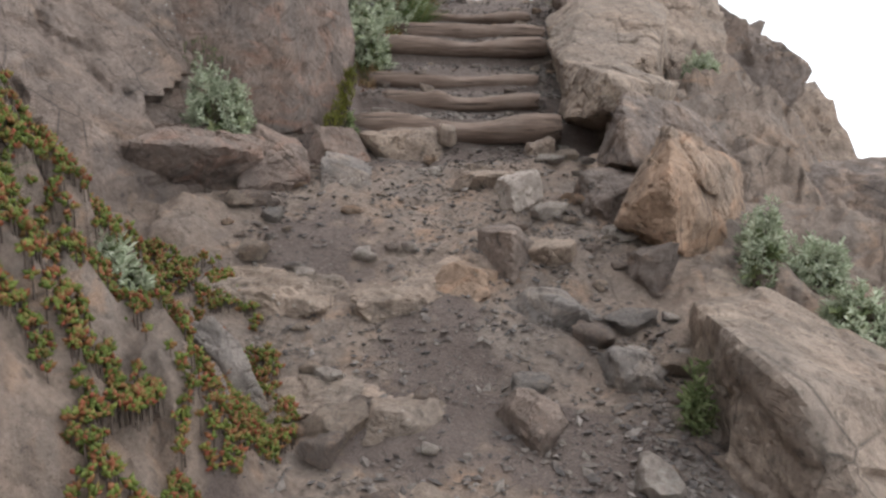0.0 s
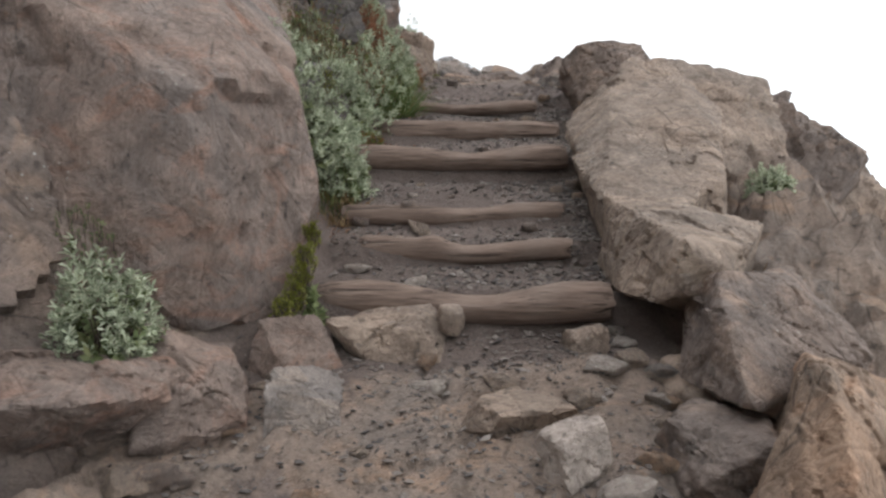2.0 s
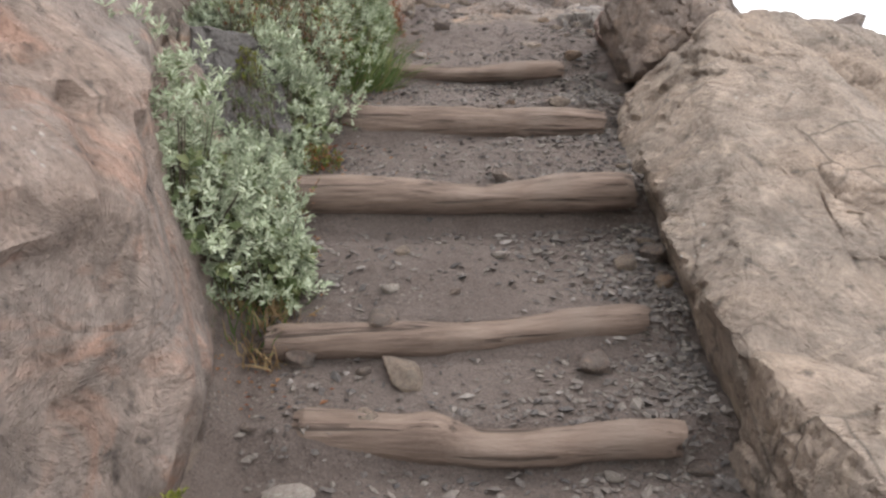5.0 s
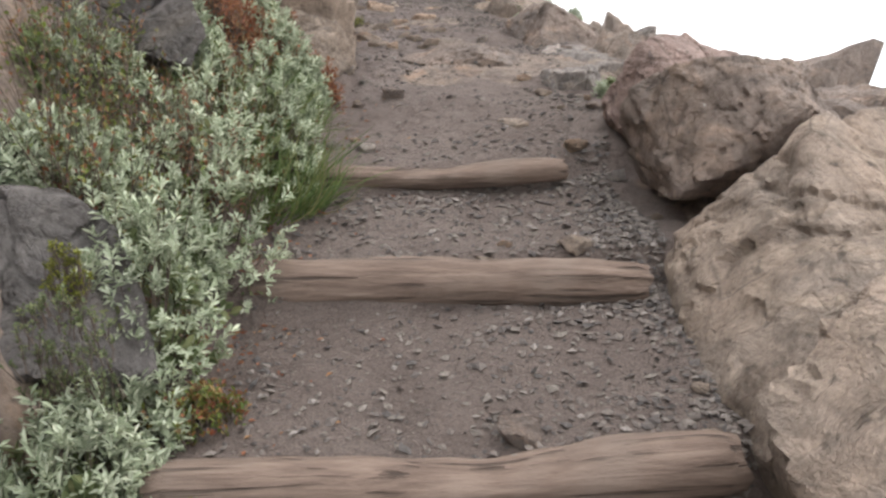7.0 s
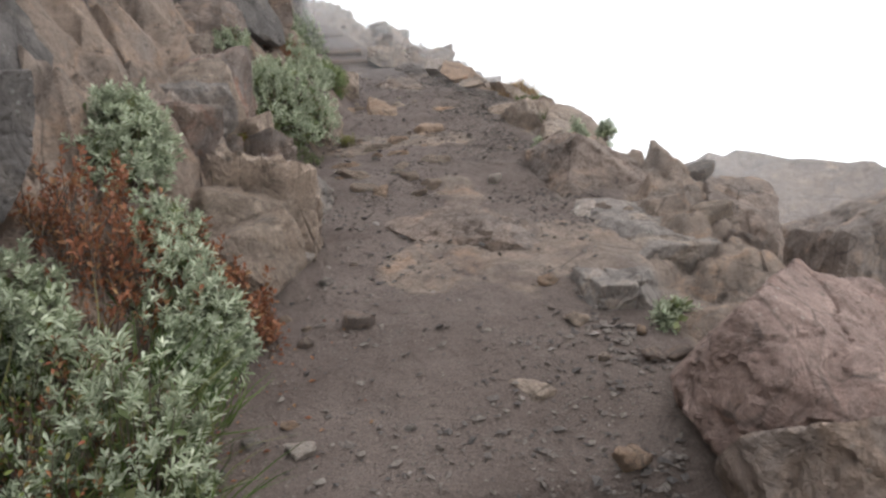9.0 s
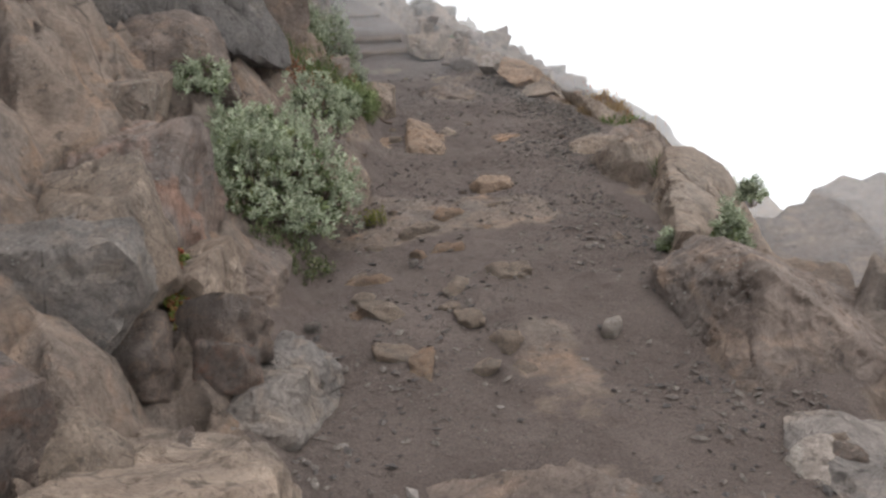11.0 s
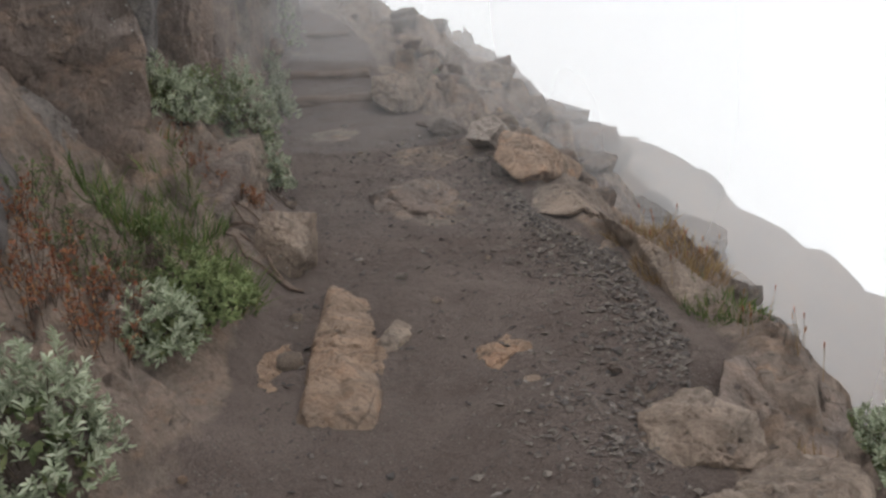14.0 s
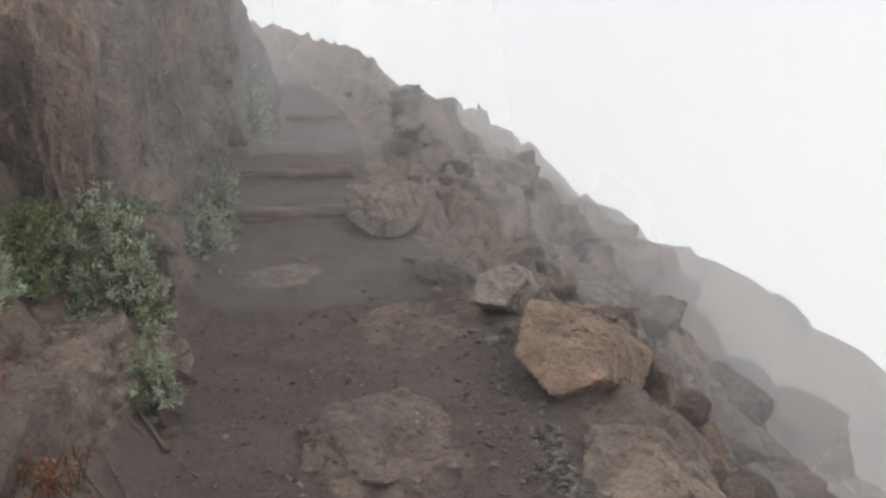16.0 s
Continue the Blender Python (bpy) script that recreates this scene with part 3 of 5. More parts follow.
crag("smooth grey-brown boulder among succulents", (-1.21, 2.16, 0.95), 18, "brown", ((-0.87, -0.49, 0.07, 0.10), (-0.18, 0.80, -0.57, 0.19), (0.08, -0.84, 0.54, 0.17), (0.18, -0.04, -0.98, 0.20), (0.80, 0.50, 0.34, 0.11), (0.12, 0.92, -0.36, 0.19), (0.57, 0.43, 0.70, 0.13), (0.86, 0.46, -0.23, 0.16), (0.29, 0.29, 0.91, 0.18), (0.27, -0.91, 0.30, 0.24)))
crag("grey flat stone below succulents", (-0.74, 2.20, 0.63), 19, "brown", ((-0.43, 0.54, -0.73, 0.12), (0.15, 0.25, 0.96, 0.10), (-0.88, -0.28, 0.39, 0.09), (0.86, 0.25, -0.45, 0.09), (0.03, -0.18, -0.98, 0.11), (-0.83, -0.41, -0.38, 0.11), (0.88, 0.40, 0.25, 0.10), (0.31, -0.69, 0.66, 0.14), (-0.26, 0.49, -0.83, 0.11), (0.16, -0.57, 0.80, 0.12), (0.65, -0.38, 0.66, 0.12), (0.36, -0.36, 0.86, 0.11)))
crag("grey pointed stone among succulents", (-0.72, 2.46, 0.62), 20, "grey", ((-0.68, -0.58, -0.45, 0.05), (0.74, 0.58, 0.35, 0.06), (-0.43, 0.90, 0.04, 0.12), (0.55, 0.57, 0.61, 0.07), (-0.72, 0.64, -0.27, 0.12), (0.88, -0.36, 0.29, 0.14), (0.31, -0.19, -0.93, 0.18), (-0.58, -0.03, 0.81, 0.17), (0.76, -0.65, 0.02, 0.15), (-0.36, -0.87, -0.33, 0.10), (0.25, -0.94, 0.23, 0.18)))
crag("large smooth tan boulder pitted with small dark holes", (1.74, 7.41, 2.10), 21, "tan", ((0.14, -0.01, -0.99, 0.51), (-0.04, 0.18, -0.98, 0.51), (0.30, -0.76, 0.57, 0.39), (-0.16, 0.90, 0.40, 0.41), (1.00, -0.08, 0.06, 0.77), (0.14, -0.59, 0.79, 0.37), (0.11, -0.95, -0.29, 0.68), (0.28, 0.70, 0.65, 0.54), (-0.70, -0.10, 0.71, 0.60), (-0.90, 0.08, -0.44, 0.79), (-0.96, 0.28, 0.03, 0.75), (0.23, -0.91, 0.35, 0.50), (-0.93, -0.10, -0.34, 0.88), (-0.12, -0.54, 0.83, 0.47), (-0.81, -0.06, 0.58, 0.66), (-0.29, 0.74, 0.60, 0.50), (-0.96, 0.17, 0.24, 0.75), (-1.00, -0.10, -0.02, 0.89)))
crag("wedge-shaped dull brown boulder with white lichen spots", (1.58, 8.09, 2.57), 22, "brown", ((-0.02, -0.07, -1.00, 0.25), (0.06, 0.52, 0.85, 0.14), (0.13, 0.38, -0.92, 0.31), (0.76, -0.05, 0.65, 0.23), (-0.18, 0.93, 0.32, 0.27), (-0.09, 0.74, 0.66, 0.19), (0.27, -0.82, -0.50, 0.27), (0.13, -0.64, -0.75, 0.27), (0.71, -0.52, 0.47, 0.25), (-0.46, -0.81, 0.35, 0.38), (-0.90, 0.06, -0.43, 0.47), (-0.98, -0.10, -0.16, 0.48), (-0.78, -0.57, 0.24, 0.44), (0.17, -0.49, 0.85, 0.29), (-0.24, -0.70, 0.68, 0.36), (-0.05, -0.97, -0.26, 0.37)))
crag("boulder with flat pale top and reddish side", (1.66, 8.82, 2.61), 23, "rose", ((-0.08, 0.13, -0.99, 0.24), (-0.06, 0.84, 0.54, 0.25), (0.18, -0.94, -0.28, 0.40), (0.85, -0.07, 0.52, 0.32), (-0.56, 0.50, 0.66, 0.28), (0.61, -0.52, 0.60, 0.26), (0.40, -0.33, 0.86, 0.21), (-0.81, 0.12, -0.58, 0.43), (-0.51, -0.83, 0.22, 0.51), (-0.72, 0.44, 0.54, 0.34), (0.39, -0.90, 0.18, 0.36), (-0.74, -0.65, 0.17, 0.54), (0.15, -0.70, 0.70, 0.33), (-0.96, 0.26, -0.08, 0.46), (-0.94, 0.01, 0.34, 0.49)))
boulder("flat grey stone lying at the trail edge", (1.26, 9.60, 2.63), (0.32, 0.30, 0.26), 8, 25, "grey")
boulder("small pale stone on the dirt", (1.41, 10.70, 2.74), (0.19, 0.20, 0.17), 0, 26, "pale")
boulder("brown rock at the outer edge", (2.31, 10.90, 2.39), (0.54, 0.60, 0.72), -15, 28, "brown")
boulder("broad far brown rock on the outer slope", (5.20, 15.20, 0.70), (2.60, 2.40, 2.60), 5, 29, "brown")
boulder("dark brown rock on the outer slope", (3.90, 12.20, 1.50), (1.10, 1.10, 1.90), 10, 30, "brown")
boulder("brown bedrock hump in the middle of the trail", (0.82, 10.40, 2.70), (0.62, 0.50, 0.32), 4, 31, "brown")
boulder("grey bedrock ledge at the trail side", (1.62, 10.40, 2.62), (0.62, 0.70, 0.30), 4, 32, "grey")
boulder("small tan stone on the dirt", (0.78, 9.01, 2.49), (0.10, 0.12, 0.11), 20, 33, "tan")
boulder("cracked dark grey rock wall above the bushes", (-1.70, 9.15, 3.40), (1.70, 1.60, 1.70), 12, 34, "dark")
crag("grey-brown lichen-spotted rock face beside the steps", (-0.90, 7.30, 2.42), 35, "dark", ((-0.87, -0.44, 0.22, 0.18), (-0.16, -0.08, -0.98, 0.21), (-0.42, 0.71, -0.56, 0.29), (0.13, -0.79, 0.59, 0.22), (0.16, 0.08, 0.98, 0.22), (0.89, 0.45, 0.03, 0.19), (0.65, 0.33, 0.68, 0.20), (-0.29, 0.58, -0.76, 0.27), (0.88, 0.44, -0.17, 0.21), (-0.12, 0.96, -0.27, 0.36), (0.59, -0.60, 0.54, 0.26), (0.18, -0.94, -0.29, 0.42), (0.00, 1.00, 0.00, 0.40), (0.97, 0.24, 0.09, 0.24)))
boulder("reddish rock above the bushes", (-0.77, 11.80, 3.40), (0.67, 0.80, 0.78), -8, 37, "red")
boulder("tan rock at the inner trail edge", (-0.21, 10.35, 2.84), (0.46, 0.50, 0.68), -10, 38, "tan")
boulder("tan stone at the inner trail edge", (-0.43, 11.40, 3.17), (0.33, 0.40, 0.39), -10, 39, "tan")
crag("huge dark grey overhanging outcrop with slanted joints", (-1.52, 14.35, 4.96), 42, "dark", ((0.28, -0.15, 0.95, 0.47), (-0.99, 0.02, -0.11, 0.98), (-0.13, -0.02, -0.99, 0.90), (0.88, 0.31, 0.36, 0.57), (-0.21, 0.96, -0.18, 1.43), (0.09, -0.97, 0.22, 1.16), (0.40, 0.89, 0.22, 1.08), (0.37, -0.37, 0.85, 0.58), (0.86, -0.44, 0.26, 0.79), (0.03, -0.28, -0.96, 1.11), (0.57, -0.82, 0.06, 1.12), (0.05, 0.07, -1.00, 1.07), (0.95, 0.30, -0.03, 0.98)), 0.8)
boulder("tan rock face in the inner bank", (-1.35, 12.75, 3.50), (0.80, 0.90, 1.00), -8, 43, "tan")
crag("broad brown slab leaning in the inner bank", (-0.76, 12.30, 3.06), 44, "brown", ((-0.16, 0.09, -0.98, 0.19), (-0.62, -0.01, 0.78, 0.22), (-0.23, -0.51, 0.83, 0.30), (0.08, -0.99, -0.15, 0.58), (0.29, 0.85, 0.45, 0.36), (0.90, 0.21, -0.37, 0.43), (0.84, 0.46, 0.29, 0.40), (-0.34, 0.25, 0.91, 0.24), (0.98, -0.02, -0.17, 0.52), (0.53, -0.02, 0.85, 0.35), (0.11, -0.48, 0.87, 0.35), (0.32, -0.01, 0.95, 0.31), (0.02, -0.99, 0.15, 0.56), (0.06, 0.66, 0.75, 0.33), (0.08, 0.18, 0.98, 0.29)))
boulder("grey-brown rock in the inner bank", (-0.85, 11.25, 3.20), (0.55, 0.70, 0.50), 0, 45, "grey")
boulder("grey slab at the inner trail edge", (-0.14, 11.20, 2.88), (0.30, 0.62, 0.30), -15, 46, "grey")
boulder("tan rock shoulder at the inner trail edge", (-0.18, 13.35, 3.18), (0.42, 0.80, 0.55), -12, 47, "tan")
crag("long ochre bedrock rib in the trail", (0.35, 15.18, 3.10), 48, "orange", ((-0.00, 0.09, -1.00, 0.23), (-0.89, -0.05, 0.45, 0.17), (0.99, -0.10, 0.05, 0.26), (-0.84, 0.54, 0.10, 0.37), (0.97, -0.02, 0.24, 0.24), (0.87, 0.42, 0.27, 0.35), (0.38, -0.03, 0.93, 0.23), (0.92, 0.14, 0.36, 0.25), (-0.54, -0.73, 0.42, 0.53), (0.58, 0.59, 0.56, 0.44), (0.10, -0.18, 0.98, 0.27), (0.37, -0.84, 0.39, 0.62), (-0.19, -0.96, -0.20, 0.76), (-0.27, -0.10, 0.96, 0.24), (0.06, -0.79, 0.61, 0.56)), 0.6)
boulder("thin ochre slab split off a bedrock rib", (0.08, 14.95, 3.12), (0.16, 0.80, 0.30), -14, 111, "orange")
boulder("tan stone broken off a bedrock rib", (0.60, 15.25, 3.22), (0.14, 0.34, 0.18), -24, 108, "tan")
boulder("ochre rock at the foot of the bank", (-0.22, 14.55, 3.22), (0.34, 0.28, 0.24), 20, 112, "orange")
boulder("small orange stone in the trail", (0.80, 13.72, 3.08), (0.27, 0.20, 0.14), 25, 149, "orange")
crag("upright tan slab at the outer trail edge", (2.00, 13.10, 2.88), 51, "tan", ((0.73, -0.36, 0.59, 0.14), (-0.27, 0.05, -0.96, 0.27), (-0.93, 0.21, 0.30, 0.33), (0.96, -0.09, 0.26, 0.31), (-0.25, 0.97, 0.01, 0.74), (0.36, -0.82, -0.45, 0.47), (0.41, -0.21, 0.89, 0.20), (0.81, 0.38, 0.44, 0.58), (-0.56, 0.77, 0.30, 0.63), (0.00, -0.11, 0.99, 0.31)))
crag("low brown rock hump covered with dirt", (1.90, 11.70, 2.73), 96, "brown", ((-0.41, 0.08, -0.91, 0.20), (-0.20, -0.11, -0.97, 0.22), (0.58, -0.24, 0.78, 0.22), (0.90, -0.07, 0.43, 0.31), (0.12, -0.82, 0.57, 0.49), (0.48, 0.50, 0.72, 0.33), (-0.08, 0.98, 0.21, 0.55), (0.43, 0.01, 0.90, 0.24), (-0.82, -0.21, 0.53, 0.59), (-1.00, 0.06, -0.02, 0.58), (-0.40, 0.02, 0.92, 0.52), (0.43, 0.21, 0.88, 0.28), (-0.67, 0.55, 0.50, 0.68)))
crag("cracked grey block high in the rock wall", (-1.04, 8.67, 3.50), 97, "dark", ((0.32, 0.18, 0.93, 0.10), (-0.43, -0.24, -0.87, 0.13), (-0.86, -0.48, 0.18, 0.17), (0.47, 0.26, -0.84, 0.15), (-0.00, -1.00, -0.00, 0.22), (0.00, 1.00, 0.00, 0.22), (0.70, 0.39, 0.60, 0.11)))
crag("broad grey block in the rock wall", (-1.00, 8.64, 3.21), 98, "dark", ((-0.50, -0.28, -0.82, 0.08), (0.65, 0.36, 0.67, 0.11), (0.47, 0.26, -0.84, 0.11), (-0.52, -0.29, 0.81, 0.11), (0.00, 1.00, 0.00, 0.22), (-0.00, -1.00, -0.00, 0.22), (-0.18, -0.10, 0.98, 0.11)))
crag("tilted grey block in the rock wall", (-0.84, 8.72, 3.30), 99, "dark", ((0.81, 0.45, 0.37, 0.06), (-0.61, -0.34, -0.71, 0.06), (-0.51, -0.28, 0.81, 0.09), (0.44, 0.24, -0.86, 0.12), (-0.00, -1.00, -0.00, 0.22), (0.00, 1.00, 0.00, 0.22), (-0.84, -0.47, 0.27, 0.09)))
crag("grey block low in the rock wall", (-0.79, 8.47, 3.05), 100, "dark", ((-0.43, -0.24, 0.87, 0.08), (-0.32, -0.18, -0.93, 0.11), (0.77, 0.43, -0.47, 0.11), (0.84, 0.46, 0.29, 0.11), (-0.85, -0.47, 0.22, 0.10), (0.00, 1.00, 0.00, 0.22), (-0.00, -1.00, -0.00, 0.22)))
crag("wedge-shaped grey block in the rock wall", (-1.12, 8.57, 3.14), 101, "dark", ((0.51, 0.30, 0.81, 0.04), (-0.23, -0.13, -0.97, 0.10), (-0.86, -0.48, 0.18, 0.13), (-0.00, -1.00, -0.00, 0.22), (0.00, 1.00, 0.00, 0.22), (0.75, 0.42, -0.52, 0.15)))
crag("dark grey block in the rock wall", (-0.79, 8.82, 3.45), 102, "dark", ((0.07, 0.04, 1.00, 0.18), (-0.00, -1.00, -0.00, 0.22), (0.00, 1.00, 0.00, 0.22), (-0.73, -0.43, -0.53, 0.07), (0.87, 0.48, -0.12, 0.14), (0.74, 0.41, -0.53, 0.14)))
boulder("dull brown rock face behind the overhang", (-1.28, 16.30, 4.46), (1.00, 1.10, 1.30), 12, 113, "brown")
boulder("low grey rock in the inner bank", (-1.19, 15.75, 4.07), (0.80, 0.90, 0.70), -8, 114, "grey")
boulder("tall brown slab of the cliff", (-1.15, 18.60, 4.60), (0.60, 0.70, 2.20), 20, 103, "brown")
boulder("leaning grey slab of the cliff", (-1.10, 19.40, 4.70), (0.70, 0.50, 2.30), -15, 104, "grey")
boulder("low rounded tan rock at the outer edge", (1.71, 13.90, 2.96), (0.48, 0.60, 0.61), -14, 52, "tan")
boulder("flat tan rock at the outer edge", (1.65, 14.40, 3.13), (0.44, 0.40, 0.26), -20, 53, "tan")
crag("layered tan edge rock with a pale top", (2.01, 15.97, 3.22), 54, "tan", ((0.75, 0.13, 0.65, 0.04), (-0.25, 0.03, -0.97, 0.17), (-0.82, -0.03, -0.58, 0.11), (0.91, 0.18, 0.38, 0.04), (0.94, 0.31, -0.12, 0.11), (-0.99, -0.14, 0.10, 0.21), (-0.98, -0.07, -0.19, 0.17), (0.23, -0.40, 0.89, 0.27), (-0.87, 0.18, -0.47, 0.20), (-0.47, -0.31, 0.83, 0.28), (-0.16, -0.76, -0.63, 0.51), (0.58, 0.08, 0.81, 0.09)))
boulder("dark brown rock at the outer trail edge", (1.95, 14.60, 3.04), (0.50, 0.90, 0.55), -30, 55, "brown", ((0.5, -0.1, 0.86, 0.5), (-0.95, -0.1, 0.2, 0.8)))
boulder("tan rock at the outer trail edge", (1.86, 16.20, 3.20), (0.36, 0.90, 0.42), -35, 56, "tan", ((0.5, -0.1, 0.86, 0.5), (-0.95, -0.1, 0.2, 0.8)))
crag("leaning tan slab at the outer edge", (1.68, 17.00, 3.37), 57, "tan", ((0.68, -0.08, 0.73, 0.11), (0.16, 0.21, -0.96, 0.15), (-0.80, 0.34, -0.49, 0.13), (-0.23, -0.40, -0.89, 0.13), (-0.21, -0.19, 0.96, 0.15), (0.15, 0.46, 0.87, 0.14), (0.37, -0.71, -0.60, 0.22)))
crag("angular ochre slab at the outer edge", (1.61, 17.82, 3.54), 58, "orange", ((-0.23, 0.47, -0.85, 0.17), (0.05, -0.45, 0.89, 0.17), (-0.65, 0.03, -0.76, 0.16), (-0.85, 0.46, -0.26, 0.18), (0.59, 0.03, 0.80, 0.14), (0.03, 0.39, -0.92, 0.20), (0.85, -0.49, 0.21, 0.18), (0.24, 0.35, 0.91, 0.19), (0.31, -0.63, -0.71, 0.23), (-0.03, -0.60, 0.80, 0.23), (0.25, -0.23, 0.94, 0.15)))
crag("pale square stone at the outer edge", (1.30, 18.45, 3.70), 59, "pale", ((-0.03, -0.57, 0.82, 0.12), (0.03, 0.57, -0.82, 0.13), (-0.23, -0.34, -0.91, 0.12), (-0.29, 0.51, 0.81, 0.10), (0.80, -0.49, -0.36, 0.11), (-0.92, 0.40, 0.07, 0.11), (0.82, -0.05, 0.57, 0.13)))
boulder("curved tan rock at the end of a log step", (0.55, 20.25, 3.93), (0.50, 0.60, 0.34), -25, 60, "tan")
boulder("thin brown stone strip at the outer edge", (0.98, 19.00, 3.70), (0.36, 0.25, 0.16), -20, 61, "brown")
boulder("brown bedrock hump in the middle of the trail", (0.66, 17.25, 3.40), (0.62, 0.70, 0.30), 20, 62, "brown")
boulder("tan stone at the inner trail edge", (0.02, 16.10, 3.50), (0.30, 0.40, 0.35), 0, 63, "tan")
boulder("brown rock shoulder in the inner bank", (-0.75, 16.60, 3.56), (0.95, 0.90, 0.70), -6, 64, "brown")
boulder("tan rocky bank with dry roots", (-0.75, 17.40, 3.60), (1.00, 1.20, 0.70), -10, 65, "tan")
boulder("dark grey cliff face above the trail", (-1.75, 17.20, 4.40), (1.80, 1.80, 2.60), 10, 66, "dark")
boulder("brown slabbed cliff face above the trail", (-1.45, 19.60, 4.80), (1.50, 1.80, 2.60), 8, 67, "brown")
boulder("grey cliff face dim with mist", (-1.75, 22.50, 5.20), (1.70, 2.20, 2.80), 5, 68, "grey")
boulder("brown rock on the outer slope", (2.20, 18.50, 2.70), (0.70, 1.20, 0.90), 0, 70, "brown")
boulder("tan rock on the outer slope", (1.85, 18.90, 3.10), (0.50, 0.80, 0.70), 0, 71, "tan")
boulder("flat-topped tan block under the lowest log", (-0.24, 4.82, 1.24), (0.46, 0.30, 0.24), 4, 75, "tan", ((0, -0.3, 0.95, 0.7),))
boulder("small tan stone under the lowest log", (0.02, 4.83, 1.29), (0.11, 0.15, 0.13), 4, 76, "tan")
boulder("angular tan stone in the trail", (0.19, 4.25, 1.05), (0.24, 0.24, 0.15), 20, 77, "tan")
boulder("pale stone lying loose on the gravel", (0.38, 3.95, 1.04), (0.22, 0.20, 0.21), 25, 78, "pale")
boulder("dark pointed stone in the trail", (0.28, 3.42, 0.84), (0.20, 0.26, 0.20), 40, 79, "brown")
boulder("flat tan stone in the trail", (0.47, 3.42, 0.83), (0.24, 0.26, 0.12), -20, 80, "tan")
boulder("tan bedrock hump in the trail", (-0.17, 3.25, 0.64), (0.46, 0.55, 0.24), 10, 81, "tan")
boulder("orange-brown bedrock lump in the trail", (0.10, 3.28, 0.70), (0.28, 0.36, 0.22), -10, 82, "orange")
boulder("rounded tan bedrock lump in the trail", (-0.47, 2.68, 0.41), (0.36, 0.38, 0.24), 10, 83, "tan")
boulder("low tan bedrock lump in the trail", (-0.14, 2.60, 0.38), (0.42, 0.50, 0.22), 15, 84, "tan")
boulder("broad flat tan bedrock slab in the trail", (-0.12, 1.95, 0.24), (0.85, 1.00, 0.26), 8, 85, "tan")
boulder("grey stone set in the trail", (0.42, 3.10, 0.64), (0.26, 0.28, 0.20), 25, 86, "grey")
boulder("grey stone set in the trail", (0.67, 2.75, 0.50), (0.20, 0.26, 0.20), 10, 87, "grey")
boulder("brown stone set in the trail", (0.29, 2.42, 0.47), (0.14, 0.26, 0.16), 20, 88, "brown")
boulder("tan stone in the dirt below a log", (0.57, 4.72, 1.18), (0.16, 0.20, 0.20), 10, 90, "tan")
boulder("low brown bedrock ledge at the trail side", (-0.68, 3.30, 0.66), (0.66, 0.66, 0.22), 15, 91, "tan")
boulder("flat ochre bedrock patch flush with the trail", (1.02, 15.20, 3.195), (0.30, 0.40, 0.09), 20, 105, "orange")
boulder("flat ochre bedrock strip flush with the trail", (1.26, 14.85, 3.165), (0.42, 0.24, 0.08), -8, 106, "orange")
crag("small grey block wedged in the rock wall", (-1.18, 8.67, 3.36), 109, "dark", ((0.47, 0.26, 0.84, 0.04), (-0.86, -0.48, 0.18, 0.08), (0.48, 0.27, -0.83, 0.06), (-0.17, -0.10, -0.98, 0.09), (-0.00, -1.00, -0.00, 0.22), (0.00, 1.00, 0.00, 0.22)))
crag("low reddish bedrock slab below the ledge", (-0.88, 4.30, 1.17), 110, "red", ((-0.54, 0.25, -0.80, 0.12), (-0.99, 0.11, -0.13, 0.15), (-0.35, 0.12, -0.93, 0.14), (-0.36, -0.62, 0.69, 0.17), (0.45, -0.06, 0.89, 0.12), (0.35, -0.90, 0.26, 0.18), (0.40, -0.76, -0.51, 0.22), (0.52, 0.82, 0.25, 0.19), (0.98, 0.19, 0.05, 0.15), (0.14, 0.62, 0.77, 0.19), (0.84, 0.46, 0.28, 0.15), (0.71, -0.35, 0.61, 0.14)))


